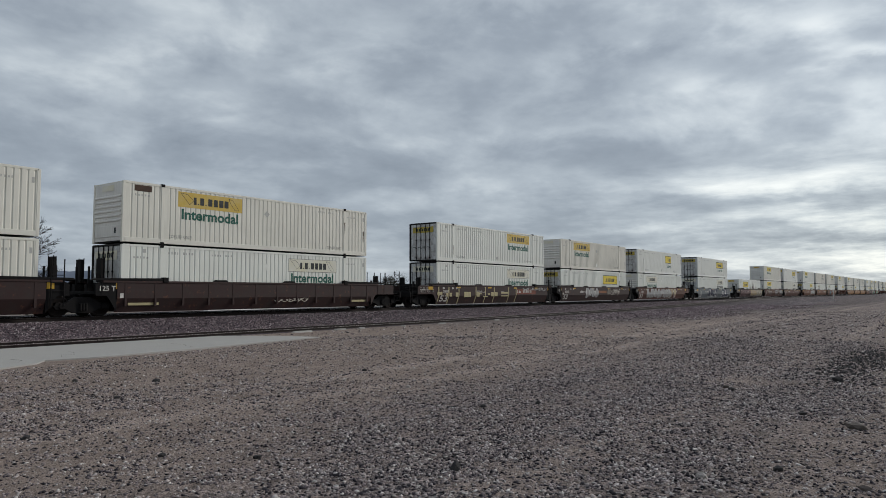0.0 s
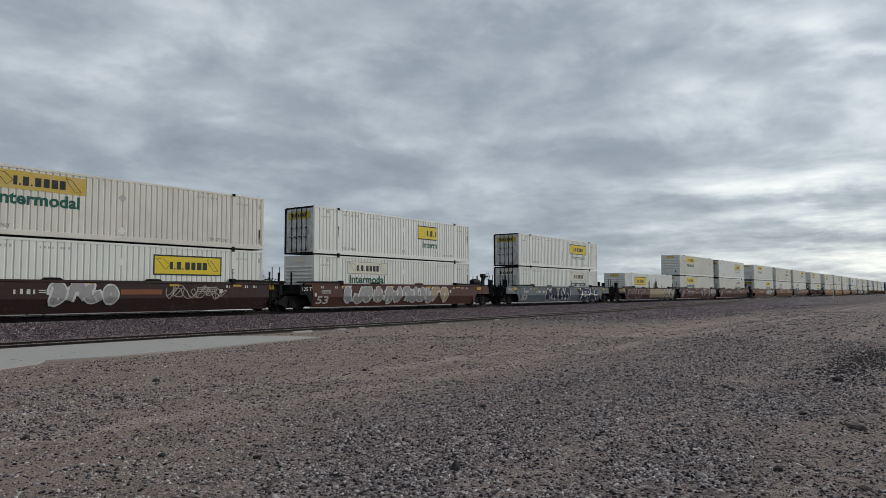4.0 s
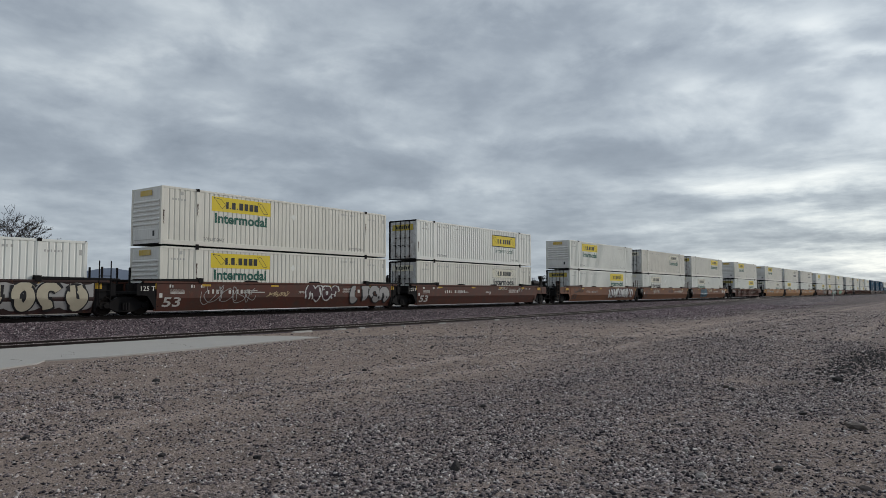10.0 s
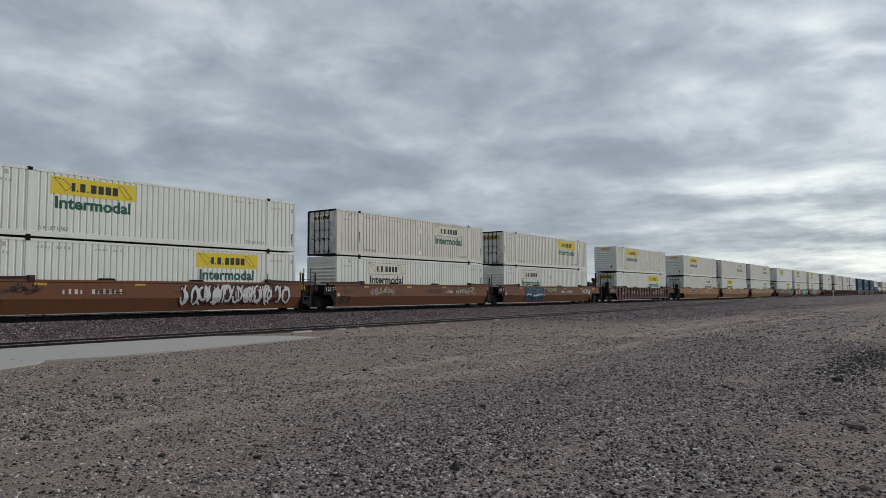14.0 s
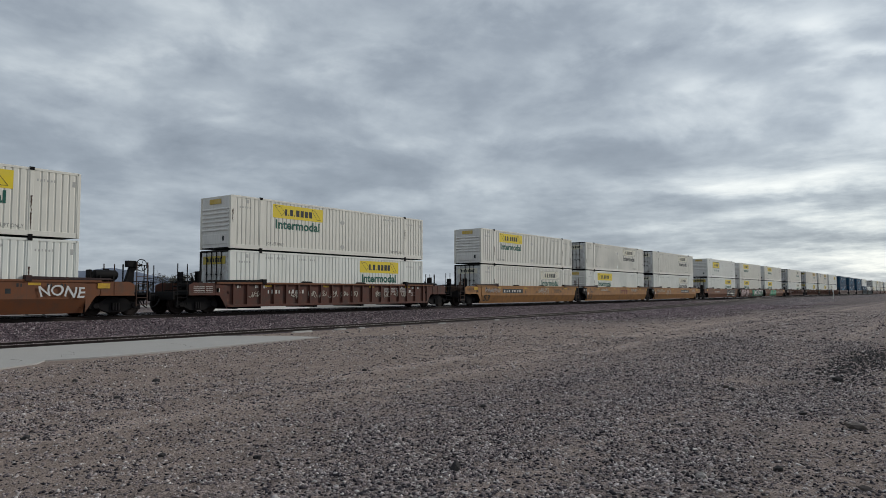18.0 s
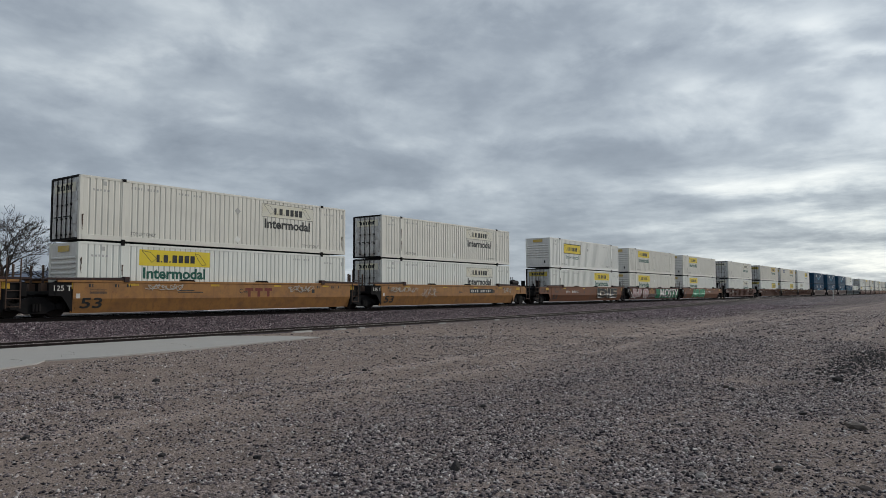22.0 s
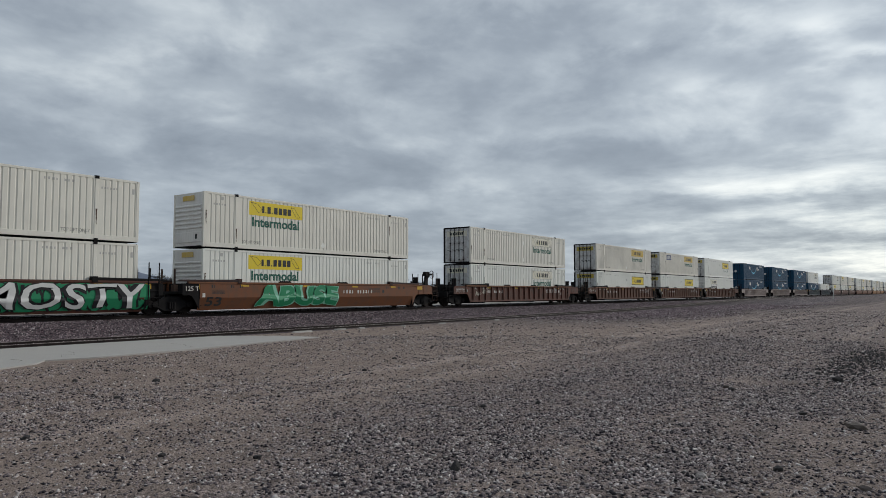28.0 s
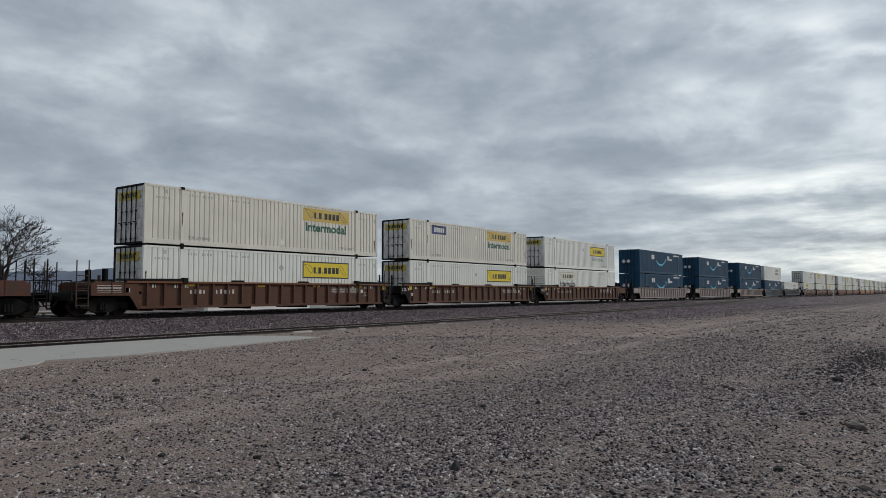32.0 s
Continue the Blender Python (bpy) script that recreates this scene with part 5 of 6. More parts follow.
LOGO_RED = paint("logo_red", (0.15, 0.030, 0.022), 0.6, dirt=0.5, dirt_colour=(0.22, 0.10, 0.04))
u = wagon(-164.51)
stripes(u, (-0.15, 1.09, 2.37, 4.67, 6.0, 7.31, 9.56, 10.77), CREAM_MARK, "cream primer stripe")
for a, b, c, d in ((-0.27, 0.33, 0.85, 1.06), (0.8, 1.04, 0.72, 1.0), (1.24, 1.5, 0.72, 1.0), (2.0, 2.34, 0.70, 1.02), (3.1, 4.0, 0.68, 1.06), (4.82, 5.2, 0.70, 1.06), (5.2, 5.5, 0.88, 0.96), (5.7, 6.4, 0.66, 0.74), (6.4, 6.75, 0.84, 0.95), (6.9, 7.28, 0.72, 1.05),
                   (7.45, 7.85, 0.72, 1.05), (8.4, 9.5, 0.92, 1.06), (8.4, 9.5, 0.70, 0.78)):
    block(u, "primer_patch", a, b, c, d, CREAM_MARK, "cream primer patch", 1.502)
block(u, "mark_panel", 10.95, 14.2, 0.86, 1.30, LOGO_RED, "faded red panel under the car's marks", 1.491)
spray_paint(u, 12.0, 16.0, 1.15, 1.45, None, "grey", 4, 7)
u = wagon(-188.18)
for a in (10.3, 11.2, 12.1, 13.0):
    block(u, "logo_block", a, a + 0.55, 1.0, 1.22, CAR_WHITE, "worn white logo shape", 1.41)
    block(u, "logo_block", a, a + 0.7, 0.93, 0.97, CAR_WHITE, "worn white logo shape", 1.41)
for a in (0.3, 14.6):
    block(u, "pale_strip", a, a + 1.5, 0.46, 0.58, CREAM_MARK, "pale repair strip", 1.41)
spray_paint(u, 8.6, 11.0, 0.50, 0.80, None, "white", 14, 5, 1.41)
u = wagon(-144.91)
spray_paint(u, 5.0, 8.0, 0.62, 1.42, "grey", "white", 3, 4)
block(u, "logo_block", 8.1, 10.1, 0.95, 1.18, paint("logo_orange", (0.22, 0.075, 0.025), 0.6, dirt=0.4), "faded orange logo shape")
spray_paint(u, 10.3, 13.4, 0.70, 1.44, None, "white", 6, 5)
u = wagon(-125.07)
spray_paint(u, 2.2, 6.8, 0.40, 1.44, "grey", "white", 21, 5)
spray_paint(u, 6.8, 11.2, 0.40, 1.44, "grey", "white", 22, 5)
spray_paint(u, 11.2, 13.0, 0.45, 1.40, "tan", "white", 24, 2)
u = wagon(-101.3)
spray_paint(u, 4.2, 9.2, 0.40, 1.44, "navy", "white", 31, 4, None, None, 0.50)
spray_word(u, "YERBA", 11.0, 15.8, 0.32, 1.42, "navy", "white", "black", 0.05, 0.06)
u = wagon(-77.5)
spray_paint(u, 0.2, 4.6, 0.30, 1.42, "brown", "pink", 41, 5)
spray_paint(u, 4.4, 7.2, 0.7, 1.4, None, "pink", 43, 5)
spray_paint(u, 7.4, 11.6, 0.42, 1.42, "tan", "grey", 44, 5, None, "tan")
spray_paint(u, 11.9, 16.2, 0.36, 1.42, "pale", "black", 42, 4, None, "grey")
for x, top, r in ((7.1, 2.2, 0.03), (7.35, 2.45, 0.035), (9.35, 2.2, 0.07), (9.5, 2.6, 0.03), (9.63, 2.35, 0.06), (9.8, 2.45, 0.035), (11.7, 2.0, 0.03)):
    V, F = [], []
    rod(V, F, (x - HALF, -1.42, 1.5), (x - HALF + 0.02, -1.40, top), r, 6, r * 0.6)
    part("stake", mesh("stake", V, F), RUSTY, u, "rusty upright stake")
u = wagon(-57.95)
spray_paint(u, 2.3, 5.2, 0.46, 1.4, None, "grey", 51, 4)
spray_paint(u, 6.2, 7.6, 0.8, 1.1, None, "tan", 52, 5)
spray_paint(u, 9.0, 11.7, 0.60, 1.40, "brown", "white", 53, 4)
spray_paint(u, 12.5, 16.2, 0.46, 1.40, "grey", "black", 54, 4)
u = wagon(-38.51)
spray_paint(u, 10.4, 11.7, 1.15, 1.50, None, "white", 61, 3)
spray_paint(u, 13.4, 14.2, 1.0, 1.40, None, "grey", 62, 2)
u = wagon(-14.67)
spray_paint(u, 8.6, 15.6, 0.36, 1.46, "white", "brown", 71, 11, None, None, 0.13)
spray_paint(u, 9.6, 14.4, 0.45, 1.46, "white", "brown", 75, 7, None, "brown", 0.12)
spray_paint(u, 1.2, 2.4, 1.0, 1.35, None, "black", 74, 3)
u = wagon(4.75)
spray_paint(u, 2.8, 5.0, 0.85, 1.42, None, "white", 81, 5)
spray_paint(u, 12.4, 14.6, 0.85, 1.42, None, "white", 82, 4)
block(u, "logo_block", 8.8, 9.4, 0.95, 1.25, CAR["brown"], "dull red logo shape")
block(u, "logo_block", 9.5, 10.4, 0.95, 1.25, CAR["brown"], "dull red logo shape")
u = wagon(24.12)
spray_word(u, "ROVAS", 3.35, 6.55, 0.32, 1.42, "ink", "blue", None, 0.05, 0.07)
spray_word(u, "NONE", 7.0, 8.9, 1.08, 1.42, "pale", None, None, 0.01, 0.0, 0.03)
spray_word(u, "NONE", 14.5, 16.3, 0.86, 1.32, "white", None, None, 0.015, 0.0, 0.05)
u = wagon(47.95)
for i, a in enumerate((1.2, 4.0, 5.3, 6.1, 7.0, 7.9, 8.8, 11.0, 11.9, 12.8, 13.7)):
    spray_paint(u, a, a + 0.55, 0.72, 1.15, None, "haze", 101 + i, 2, 1.405)
u = wagon(71.58)
spray_paint(u, 0.2, 2.4, 1.02, 1.40, None, "grey", 111, 7)
spray_paint(u, 9.0, 10.7, 0.85, 1.48, None, "white", 112, 4)
u = wagon(90.99)
spray_paint(u, 3.1, 4.9, 1.12, 1.46, None, "white", 113, 4)
for a in (8.57, 9.2, 9.83):
    block(u, "logo_block", a, a + 0.5, 1.12, 1.27, LOGO_RED, "faded red logo shape")
    block(u, "logo_block", a + 0.16, a + 0.34, 0.82, 1.12, LOGO_RED, "faded red logo shape")
spray_paint(u, 11.5, 13.2, 1.05, 1.46, None, "white", 114, 4)
u = wagon(110.54)
spray_paint(u, 0.6, 3.3, 1.05, 1.40, None, "white", 115, 6)
spray_paint(u, 3.9, 5.6, 0.62, 1.45, None, "white", 116, 3)
spray_paint(u, 14.8, 16.0, 1.0, 1.42, None, "white", 117, 3)
u = wagon(134.02)
spray_word(u, "DIE", 9.9, 15.0, 0.46, 1.42, "black", "pale", "black", 0.05, 0.035)
u = wagon(153.41)
spray_paint(u, 0.3, 5.4, 0.45, 1.42, "pink", "white", 131, 3)
for a in (5.8, 6.4, 7.0):
    block(u, "logo_block", a, a + 0.5, 0.85, 1.3, CAR["tan"], "orange logo shape")
spray_paint(u, 5.6, 7.9, 0.40, 0.85, None, "grey", 132, 7)
spray_paint(u, 8.2, 16.5, 0.24, 1.45, "green", "black", 133, 9, None, "green")
spray_word(u, "MOSTY", 9.5, 16.4, 0.36, 1.44, "white", "black", None, 0.012, 0.05, 0.04)
u = wagon(172.97)
spray_word(u, "ABUSE", 3.2, 9.2, 0.32, 1.44, "green", "mint", None, 0.045, 0.07, 0.06)
u = wagon(196.73)
spray_paint(u, 0.4, 1.1, 0.75, 1.15, None, "white", 151, 3, 1.405)
spray_paint(u, 1.4, 2.2, 0.9, 1.3, None, "white", 152, 3, 1.405)


for s, x, z, letter in ((-125.07, 9.05, 0.86, "B"), (-38.51, 9.0, 0.86, "B"), (71.58, 6.6, 0.94, "B"), (134.02, 6.75, 0.92, "A"), (90.99, 8.2, 1.0, "C")):
    mark(wagon(s), "letter", kept(letter, lambda: lettering(letter, 0.24, 0.2, 0.01)), BLACK if s > 60 else CAR_WHITE, x - HALF, z, "stencilled letter " + letter)


# ---- the yard: stones, ties, background ----
def rock_cloud(name, places, sizes, mat, label, category, fine):
    """Many angular stones in one mesh; each an island."""
    rng = np.random.default_rng(len(places))
    if fine:
        g = (1 + 5 ** 0.5) / 2
        base = np.array([(-1, g, 0), (1, g, 0), (-1, -g, 0), (1, -g, 0), (0, -1, g), (0, 1, g), (0, -1, -g), (0, 1, -g), (g, 0, -1), (g, 0, 1), (-g, 0, -1), (-g, 0, 1)]) / 1.9
        tri = np.array([(0, 11, 5), (0, 5, 1), (0, 1, 7), (0, 7, 10), (0, 10, 11), (1, 5, 9), (5, 11, 4), (11, 10, 2), (10, 7, 6), (7, 1, 8), (3, 9, 4), (3, 4, 2), (3, 2, 6), (3, 6, 8), (3, 8, 9), (4, 9, 5), (2, 4, 11), (6, 2, 10), (8, 6, 7), (9, 8, 1)])
    else:
        base = np.array([(1, 0, 0), (-1, 0, 0), (0, 1, 0), (0, -1, 0), (0, 0, 1), (0, 0, -1)], float)
        tri = np.array([(0, 2, 4), (2, 1, 4), (1, 3, 4), (3, 0, 4), (2, 0, 5), (1, 2, 5), (3, 1, 5), (0, 3, 5)])
    n, k, f = len(places), len(base), len(tri)
    pts = base[None] * rng.uniform(0.62, 1.25, (n, k, 1)) + rng.normal(0, 0.10, (n, k, 3))
    pts *= np.stack([rng.uniform(0.8, 1.4, n), rng.uniform(0.6, 1.0, n), rng.uniform(0.38, 0.85, n)], 1)[:, None]
    a = rng.uniform(0, 2 * math.pi, n)
    ca, sa = np.cos(a)[:, None], np.sin(a)[:, None]
    px, py = pts[..., 0] * ca - pts[..., 1] * sa, pts[..., 0] * sa + pts[..., 1] * ca
    tilt = rng.normal(0, 0.25, (n, 1))
    pz = pts[..., 2] + px * tilt
    co = np.stack([px, py, pz], -1) * (sizes[:, None, None] * 0.5) + places[:, None, :]
    idx = (tri[None] + (np.arange(n) * k)[:, None, None]).reshape(-1)
    me = bpy.data.meshes.new(name)
    me.vertices.add(n * k)
    me.vertices.foreach_set("co", co.reshape(-1).astype(np.float32))
    me.loops.add(len(idx))
    me.loops.foreach_set("vertex_index", idx.astype(np.int32))
    me.polygons.add(n * f)
    me.polygons.foreach_set("loop_start", np.arange(0, n * f * 3, 3, dtype=np.int32))
    me.polygons.foreach_set("loop_total", np.full(n * f, 3, dtype=np.int32))
    me.update(calc_edges=True)
    me.materials.append(mat)
    return tagged(new(name, me), label, category, kind="stuff")


def fan(count, near, far, seed, power=0.0):
    """Places on the ground in a wide fan before the camera."""
    rng = np.random.default_rng(seed)
    az = rng.uniform(radians(53.8 - 36), radians(53.8 + 37), count)
    u = rng.uniform(0, 1, count)
    e = 2 - power
    d = (near ** e + u * (far ** e - near ** e)) ** (1 / e)
    return np.sin(az) * d, np.cos(az) * d, rng


STRIP_X = (0.0, 3.5, 6.9, 11.2, 16.7, 26.4, 56.0, 90.0)      # the gravel strip's edge towards the rails
STRIP_Y = (4.6, 6.0, 7.7, 8.1, 8.7, 10.4, 13.0, 14.0)
SAND_X, SAND_Y = (0.0, 6.3, 9.9, 14.6, 30.0, 60.0), (2.4, 2.2, 2.0, 1.2, 1.0, 0.5)


def lane(x, y, strip, sandy):
    """How stony the yard is at a place: high in the gravel strip, near 0 in the dirt lane and the sandy edge."""
    n1 = noise.noise((x * 0.30, y * 0.30, 5.0)) * 1.6 + noise.noise((x * 0.9, y * 0.9, 2.0)) * 1.1
    v = min(1.0, max(0.0, (strip - y + n1 + 1.2) / 4.2))
    sand = min(1.0, max(0.0, (sandy - y + 0.5 * n1 + 0.5) / 1.2))
    patch = 0.5 + 0.6 * noise.noise((x * 0.45, y * 0.45, 9.0)) + 0.4 * noise.noise((x * 1.5, y * 1.5, 4.0))
    patch += 0.60 * noise.noise((x * 2.6, y * 2.6, 15.0)) + 0.5 * noise.noise((x * 5.5, y * 5.5, 21.0))
    patch += 0.6 * noise.noise((x * 0.10, y * 0.75, 12.0))
    far = min(1.0, max(0.0, (x - 14.0) / 16.0))
    sparse = 0.13 + 0.50 * max(0.0, patch - 0.45) + 0.16 * far * max(0.0, patch)
    return max(sparse, v * max(0.14, 0.14 + 0.80 * patch) * (1 - 0.60 * sand))


def scatter_gravel():
    for name, count, near, far, lo, hi, fine, seed, label in (
            ("gravel", 110000, 4.8, 7.4, 0.005, 0.056, True, 1, "loose angular grey gravel on the dirt"),
            ("gravel", 400000, 7.2, 15.0, 0.009, 0.062, False, 4, "small loose stones on the dirt"),
            ("gravel", 280000, 14.5, 30.0, 0.016, 0.080, False, 2, "loose grey gravel further out on the dirt"),
            ("gravel", 70000, 28.0, 80.0, 0.05, 0.15, False, 3, "scattered stones far out in the yard")):
        xs, ys, rng = fan(count, near, far, seed, 0.45)
        strip, sandy = np.interp(xs, STRIP_X, STRIP_Y).tolist(), np.interp(xs, SAND_X, SAND_Y).tolist()
        keep = [(x, y) for x, y, e, f, r in zip(xs.tolist(), ys.tolist(), strip, sandy, rng.uniform(0, 1, count).tolist()) if y < 24.2 and r < 0.95 and r < lane(x, y, e, f) and not (y > 15 + 0.28 * x + 1.0 and x < 19)]
        p = np.array([(x, y, rise(x, y)) for x, y in keep])
        size = lo * (hi / lo) ** (rng.power(1.0, len(p)) ** 1.9)
        p[:, 2] += size * 0.08
        rock_cloud(name, p, size, GRAVEL, label, "gravel", fine)


def scatter_ballast():
    rng = np.random.default_rng(7)
    n = 62000
    x = 4 + 96 * rng.uniform(0, 1, n) ** 1.4
    y = rng.uniform(SIDING_Y - 0.6, TRACK_Y - 0.95, n)
    ok = (abs(y - (SIDING_Y - 0.75)) > 0.13) & (abs(y - (SIDING_Y + 0.75)) > 0.13)
    x, y = x[ok], y[ok]
    p = np.array([(a, b, bed_height(b)) for a, b in zip(x, y)])
    size = rng.uniform(0.035, 0.09, len(p))
    p[:, 2] += size * 0.18
    rock_cloud("ballast", p, size, BALLAST, "broken ballast stones between siding and track", "ballast", False)


def lone_rocks():
    """The few large stones that stand out in the yard."""
    spots = [(6.05, 4.28, 0.145, 1.25, "dark"), (9.91, 5.4, 0.10, 1.0, "dark"), (13.77, 3.53, 0.17, 0.55, "tan"), (13.4, 3.35, 0.17, 0.6, "dark"), (16.64, 2.13, 0.17, 0.7, "light"), (16.3, 2.0, 0.2, 0.8, "dark"),
             (7.95, 1.55, 0.11, 0.9, "dark"), (8.29, 13.46, 0.16, 0.7, "dark"), (4.07, 9.45, 0.11, 0.8, "dark"), (8.18, 2.55, 0.09, 0.8, "light"), (6.57, 11.84, 0.11, 0.7, "dark"), (10.82, 1.14, 0.25, 0.5, "tan"),
             (9.4, 6.1, 0.10, 0.8, "dark"), (7.2, 2.1, 0.14, 0.6, "light"), (12.2, 11.2, 0.13, 0.7, "dark"), (9.2, 10.4, 0.10, 0.8, "dark"), (14.8, 12.5, 0.14, 0.6, "dark"), (18.5, 14.0, 0.16, 0.6, "dark"), (7.2, 14.6, 0.13, 0.7, "dark"),
             (6.6, 1.0, 0.13, 0.6, "dark"), (7.6, 0.75, 0.12, 0.6, "tan"), (11.6, 1.9, 0.14, 0.6, "dark"), (5.2, 6.4, 0.10, 0.7, "dark"), (4.6, 7.3, 0.09, 0.7, "dark"), (10.6, 8.6, 0.10, 0.7, "light")]
    mats = {"dark": ROCK_DARK, "tan": ROCK_TAN, "light": ROCK_LIGHT}
    for i, (x, y, size, tall, tone) in enumerate(spots):
        rng = random.Random(i + 40)
        bm = bmesh.new()
        bmesh.ops.create_icosphere(bm, subdivisions=1, radius=0.5)
        for v in bm.verts:
            c = v.co.copy()
            k = 1 + 0.5 * noise.noise(c * 1.9 + Vector((i * 7.3, 0, 0))) + 0.2 * noise.noise(c * 5 + Vector((0, i * 3.1, 0)))
            v.co = Vector((c.x * 1.15 * k, c.y * 0.85 * k, max(-0.18, c.z * tall * k)))
            if tall > 1.1:
                v.co.x *= 1 - 0.55 * max(0, v.co.z)
                v.co.y *= 1 - 0.55 * max(0, v.co.z)
        me = bpy.data.meshes.new("rock")
        bm.to_mesh(me)
        bm.free()
        me.materials.append(mats[tone])
        ob = tagged(new("rock", me), {"dark": "dark angular stone lying on the dirt", "tan": "tan weathered stone lying on the gravel", "light": "pale stone lying on the gravel"}[tone], "rock", "stones in the yard")
        ob.matrix_basis = pose(x, y, rise(x, y) + size * 0.16, 0, 0, rng.uniform(0, 360)) @ Matrix.Scale(size * 0.95, 4)


ROCK_DARK = paint("rock_dark", (0.035, 0.033, 0.034), 0.85, dirt=0.3, dirt_colour=(0.09, 0.08, 0.07), scale=4, bump=0.6)
ROCK_TAN = paint("rock_tan", (0.125, 0.105, 0.094), 0.9, dirt=0.4, scale=4, bump=0.6)
ROCK_LIGHT = paint("rock_light", (0.40, 0.37, 0.34), 0.9, dirt=0.3, dirt_colour=(0.2, 0.18, 0.16), scale=4, bump=0.6)
scatter_gravel()
scatter_ballast()
lone_rocks()


def debris():
    """Dark broken stone and dead brush heaped at the edge of the yard, and ballast spilt by the turnout."""
    rng = np.random.default_rng(77)
    n = 1500
    x = rng.normal(21.5, 3.0, n)
    y = 2.0 - 0.03 * (x - 20) + rng.normal(0, 0.42, n)
    ok = (y > 0.6) & (x > 13)
    p = np.array([(a, b, rise(a, b)) for a, b in zip(x[ok], y[ok])])
    size = rng.uniform(0.025, 0.10, len(p))
    p[:, 2] += size * 0.1
    rock_cloud("debris", p, size, ROCK_DARK, "dark broken stone heaped in the yard", "debris", False)
    m = 22000
    x = 42 + 75 * rng.uniform(0, 1, m) ** 0.8
    y = rng.uniform(13.5, 25.2, m)
    ok = rng.uniform(0, 1, m) < np.clip((y - 13.5 - 2 * np.sin(x * 0.2)) / 7.0, 0, 1)
    p = np.array([(a, b, 0.02) for a, b in zip(x[ok], y[ok])])
    size = rng.uniform(0.05, 0.16, len(p))
    rock_cloud("ballast", p, size, BALLAST, "ballast stones spilt beside the turnout", "ballast", False)


debris()


def chips():
    """Broken pale concrete pieces along the siding."""
    for i, (x, y, lx, ly, turn) in enumerate(((22.4, 24.5, 1.5, 0.28, 8), (25.0, 24.55, 0.9, 0.2, -5), (26.4, 24.45, 0.6, 0.3, 12), (33.2, 24.4, 0.8, 0.25, -4), (39.5, 24.5, 0.7, 0.3, 10), (29.6, 24.3, 0.35, 0.25, 30))):
        rng = random.Random(i)
        k = 7
        ring = [(lx / 2 * math.cos(2 * math.pi * j / k) * rng.uniform(0.75, 1.1), ly / 2 * math.sin(2 * math.pi * j / k) * rng.uniform(0.75, 1.2)) for j in range(k)]
        V = [(a, b, 0) for a, b in ring] + [(a * 0.9, b * 0.85, 0.07) for a, b in ring]
        F = [list(range(k))[::-1], [k + j for j in range(k)]] + [[j, (j + 1) % k, k + (j + 1) % k, k + j] for j in range(k)]
        ob = tagged(new("concrete_fragment", mesh("concrete_fragment", V, F)), "flat broken piece of pale concrete beside the siding", "rubble", "concrete fragments")
        ob.data.materials[0] = CONCRETE
        ob.matrix_basis = pose(x, y, 0.0, 0, 0, turn)


def ties():
    """Timber ties, half sunk in the ballast."""
    V, F = [], []
    box(V, F, -0.115, 0.115, -1.3, 1.3, -0.16, 0.0)
    me = mesh("tie", V, F, 0.012)
    me.materials[0] = TIE
    bed = bpy.data.objects["ballast_bed"]
    for i in range(230):
        ob = new("tie", me)
        ob.parent = bed
        ob.matrix_basis = pose(-14 + i * 0.55, TRACK_Y, RAIL - 0.182, 0, 0, math.sin(i * 3.7) * 1.5)


def hills():
    """Low blue-grey range on the horizon: bearing in degrees, height per metre of distance."""
    ridge = [(2, 0.020), (9, 0.024), (14, 0.022), (19.5, 0.0268), (22.1, 0.0276), (23.5, 0.0292), (25.6, 0.0288), (27.0, 0.0306), (28.0, 0.0336), (28.6, 0.0338), (29.7, 0.0304), (31.8, 0.0232), (34.1, 0.016), (37.9, 0.0086), (44, 0.006), (52, 0.004), (60, 0.0)]
    far = 3200.0
    V, F = [], []
    n = 260
    rows = [(0.86, 0.0, 0.0), (0.93, 0.55, 0.10), (0.97, 0.82, 0.08), (1.0, 1.0, 0.05), (1.06, 0.6, 0.1), (1.15, 0.0, 0.0)]
    for i in range(n + 1):
        b = 2 + 58 * i / n
        h = np.interp(b, [r[0] for r in ridge], [r[1] for r in ridge]) * far
        for dist, k, rough in rows:
            wob = 1 + rough * noise.noise((b * 1.4, dist * 40, 0)) + 0.5 * rough * noise.noise((b * 5, dist * 60, 3))
            d = far * dist
            V.append((math.sin(radians(b)) * d, math.cos(radians(b)) * d, max(0, h * k * wob) - 2 + (0.8 if k else 0)))
    q = len(rows)
    for i in range(n):
        F += [[i * q + j, (i + 1) * q + j, (i + 1) * q + j + 1, i * q + j + 1] for j in range(q - 1)]
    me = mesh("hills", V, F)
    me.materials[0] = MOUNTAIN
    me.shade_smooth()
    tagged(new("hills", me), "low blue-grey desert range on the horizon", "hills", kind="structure")


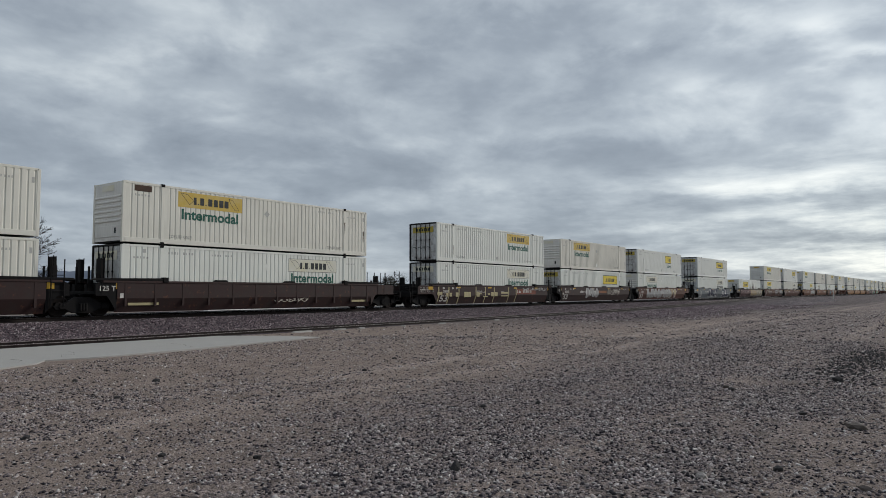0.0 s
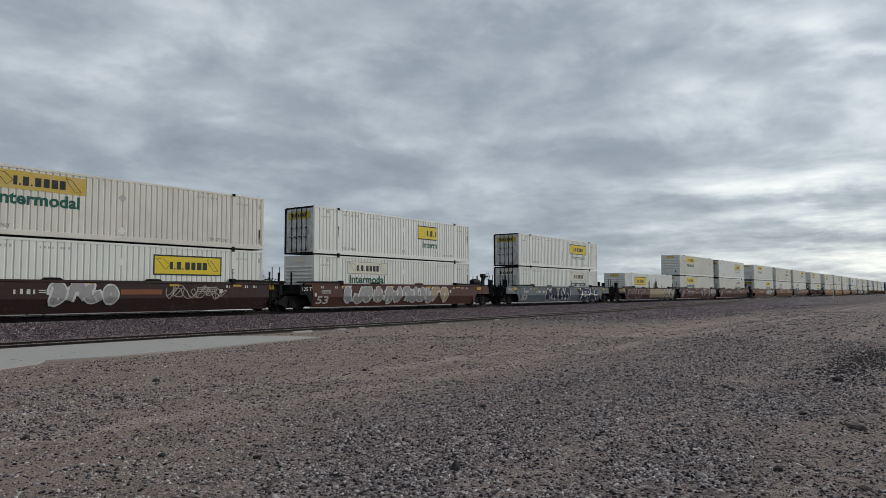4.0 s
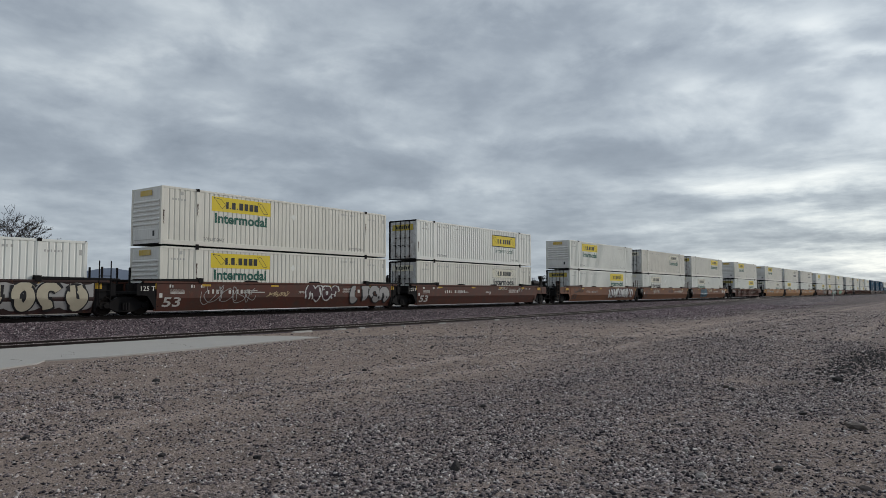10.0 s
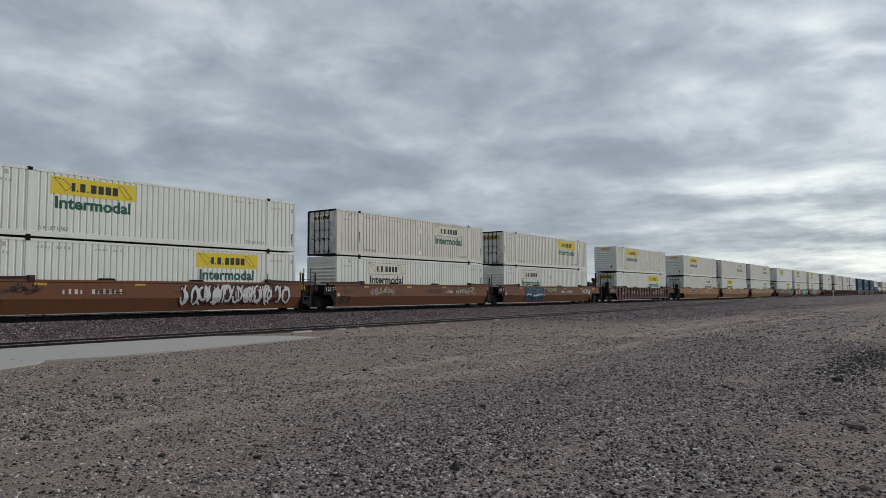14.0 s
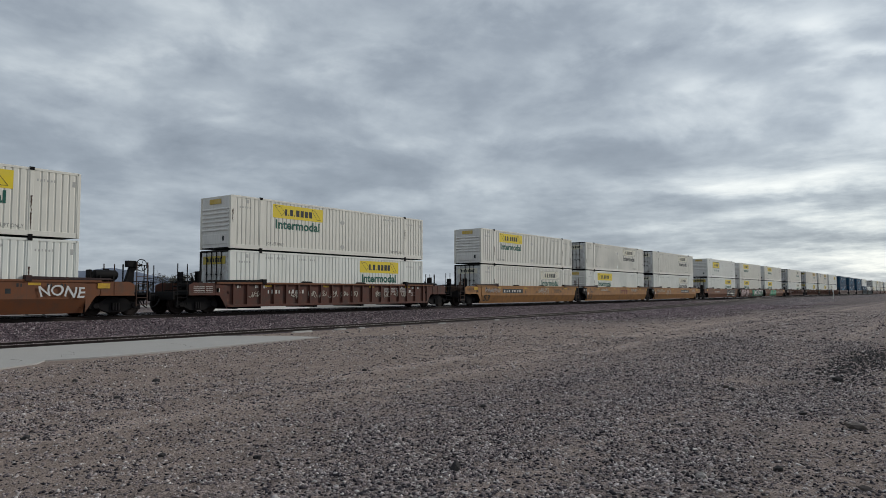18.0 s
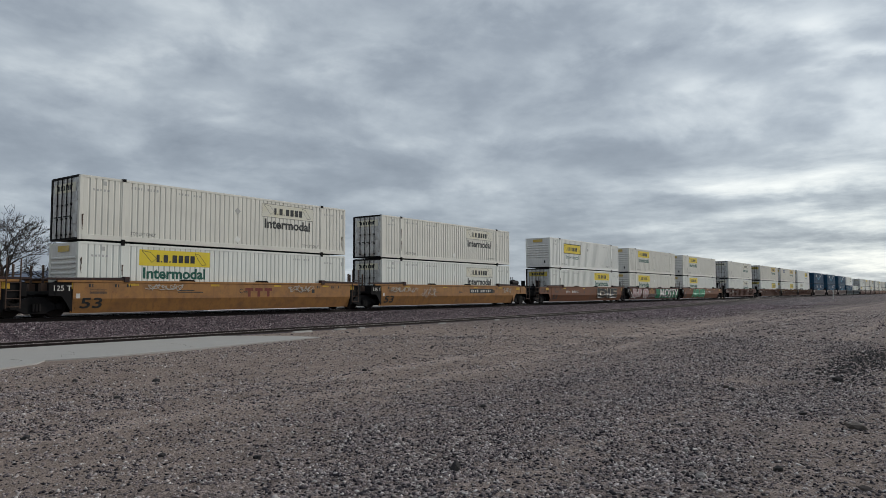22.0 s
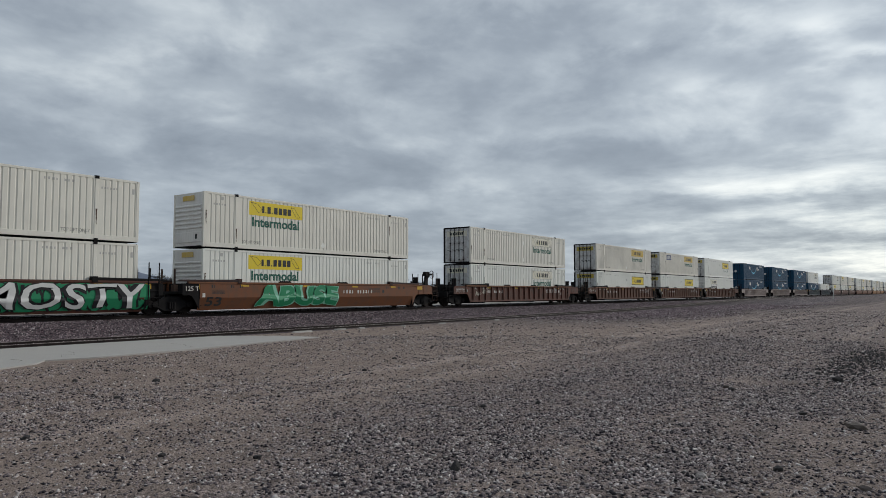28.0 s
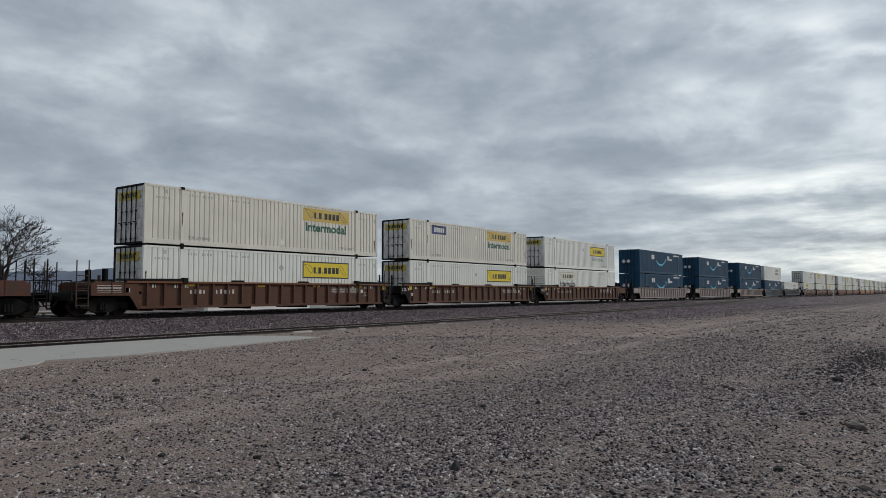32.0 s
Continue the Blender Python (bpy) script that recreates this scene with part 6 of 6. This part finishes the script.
def twig_tree(name, x, y, tall, seed, spread, label, category, levels=6, leaves=0, lean=0.0, group=""):
    """A leafless tree grown branch by branch: trunk and limbs, then fine twigs."""
    rng = random.Random(seed)
    wood, twigs, tips = ([], []), ([], []), []

    def grow(p, d, length, r, level):
        bits = 3 if level < 3 else 2
        for _ in range(bits):
            d = (d + Vector((rng.gauss(0, 0.16), rng.gauss(0, 0.16), rng.gauss(0.02, 0.10)))).normalized()
            q = p + d * length / bits
            rod(*(wood if level < 3 else twigs), p, q, max(r, 0.010), 6 if level < 3 else 3, max(r * 0.84, 0.008))
            p, r = q, r * 0.86
        if level >= levels:
            tips.append(p)
            return
        for k in range(rng.choice((3, 3, 4)) if level < 2 else rng.choice((2, 3, 3))):
            a = rng.uniform(0, 2 * math.pi)
            side = Vector((math.cos(a), math.sin(a), rng.uniform(-0.25, 0.55)))
            nd = (d * rng.uniform(0.6, 1.0) + side * spread * rng.uniform(0.6, 1.1)).normalized()
            grow(p, nd, length * rng.uniform(0.62, 0.86), r * rng.uniform(0.6, 0.8), level + 1)
    grow(Vector((0, 0, 0)), Vector((lean, 0, 1)).normalized(), tall * 0.24, tall * (0.042 if levels > 5 else 0.028), 0)
    t = tagged(new(name), label, category, group)
    top = max(v[2] for v in twigs[0])
    t.matrix_basis = pose(x, y, 0) @ Matrix.Scale(tall / top, 4)
    part("trunk", mesh("trunk", *wood, smooth=True), BARK, t)
    part("crown", mesh("crown", *twigs), BARK, t, "bare fine twigs")
    if leaves:
        V, F = [], []
        for p in tips:
            for _ in range(leaves):
                c = p + Vector((rng.gauss(0, 0.16), rng.gauss(0, 0.16), rng.gauss(0, 0.14)))
                u = Vector((rng.gauss(0, 1), rng.gauss(0, 1), rng.gauss(0, 1))).normalized() * 0.09
                w = u.orthogonal().normalized() * 0.045
                k = len(V)
                V += [tuple(c - u), tuple(c + w), tuple(c + u), tuple(c - w)]
                F.append([k, k + 1, k + 2, k + 3])
        part("foliage", mesh("foliage", V, F), SHRUB, t, "sparse dull green leaves")
    return t


def background():
    twig_tree("tree", 18.9, 48.0, 7.5, 59, 0.82, "bare leafless tree beyond the track", "tree", 7, 0, 0.12)
    twig_tree("shrub", 22.0, 50.0, 3.9, 5, 0.8, "bare twiggy shrub beside the leafless tree", "shrub", 5, 0, 0.1, "shrubs beyond the track")
    for i, (x, y, tall) in enumerate(((47.2, 75, 3.9), (50.0, 76, 4.2), (52.6, 74, 3.3), (56.4, 75, 4.7), (59.2, 76, 4.5), (62.4, 75, 3.6), (89.0, 75, 5.1), (91.6, 76, 4.6), (86.0, 77, 3.7), (44.6, 76, 2.8))):
        twig_tree("shrub", x, y, tall, 20 + i, 0.85, "dull green-brown desert shrub beyond the track", "shrub", 5, 4, 0.0, "shrubs beyond the track")
    # white concrete block wall past the track and the pale road behind it, seen under the cars
    V, F = [], []
    box(V, F, 31.8, 42, 45, 45.5, -0.2, 0.83)
    box(V, F, 31.7, 42.1, 44.9, 45.6, 0.83, 0.88)
    ob = tagged(new("low_wall", mesh("low_wall", V, F, 0.02)), "short low white concrete wall beyond the track", "wall")
    ob.data.materials[0] = PLATFORM
    V, F = [], []
    for a, b in ((17.2, 18.9), (19.3, 20.1), (20.25, 24.6)):
        box(V, F, a, b, 45, 45.5, -0.2, 0.66)
    box(V, F, 17.1, 24.7, 44.9, 45.6, 0.66, 0.72)
    ob = tagged(new("low_wall", mesh("low_wall", V, F, 0.02)), "low pale concrete wall with a gap beyond the track", "wall")
    ob.data.materials[0] = CONCRETE
    V, F = [], []
    box(V, F, 51, 260, 60, 104, -0.3, 0.03)
    ob = tagged(new("road", mesh("road", V, F)), "pale dusty concrete road beyond the track", "road", kind="structure")
    ob.data.materials[0] = ROAD
    # marker post by the far turnout
    post = tagged(new("marker_post"), "slim white marker post by the track", "post")
    post.matrix_basis = pose(212, 26.4, 0.0)
    V, F = [], []
    box(V, F, -0.08, 0.08, -0.08, 0.08, -0.1, 2.1)
    part("post", mesh("post", V, F, 0.02), SPRAY["white"], post)
    V, F = [], []
    box(V, F, -0.02, 0.02, -0.18, 0.18, 1.85, 2.4)
    part("plate", mesh("plate", V, F), SPRAY["white"], post)


def heap(x, y, long, wide, tall):
    """A low uneven bank of dumped ballast by the turnout."""
    n, q = 26, 9
    V = []
    for i in range(n):
        for j in range(q):
            a, b = 2 * i / (n - 1) - 1, 2 * j / (q - 1) - 1
            h = max(0.0, 1 - a * a) * max(0.0, 1 - b * b)
            V.append((long * a, wide * b + 0.3 * math.sin(3 * a), tall * h * (1 + 0.5 * noise.noise((a * 4, b * 3, x))) - 0.04))
    F = [[i * q + j, (i + 1) * q + j, (i + 1) * q + j + 1, i * q + j + 1] for i in range(n - 1) for j in range(q - 1)]
    ob = tagged(new("earth_bank", mesh("earth_bank", V, F, smooth=True)), "low dark bank of dumped purplish earth beside the turnout", "bank", "banks by the turnout")
    ob.data.materials[0] = BED
    ob.matrix_basis = pose(x, y, 0)


heap(118, 20.2, 15, 2.6, 0.75)
heap(158, 21.5, 14, 2.2, 0.60)
chips()
ties()
hills()
background()


# ---- what moves ----
def motions():
    times = [0, 4, 8, 12, 16, 20, 24, 28, 32]
    for ob in MOVING:
        x, y, z = ob.matrix_basis.translation
        walk(ob, [(t, pose(x + train_at(t), y, z)) for t in times])
    # every wheelset rolls; those at the same place in their truck share one set of keys
    first = {}
    for w, dx in WHEELSETS:
        if dx not in first:
            walk(w, [(k / FPS, Matrix.Translation((dx, 0, 0.46)) @ Matrix.Rotation(train_at(k / FPS) / 0.455, 4, "Y")) for k in range(32 * FPS + 1)])
            first[dx] = w
        else:
            keys = w.animation_data_create()
            w.rotation_mode = "QUATERNION"
            keys.action = first[dx].animation_data.action
            keys.action_slot = first[dx].animation_data.action_slot


motions()
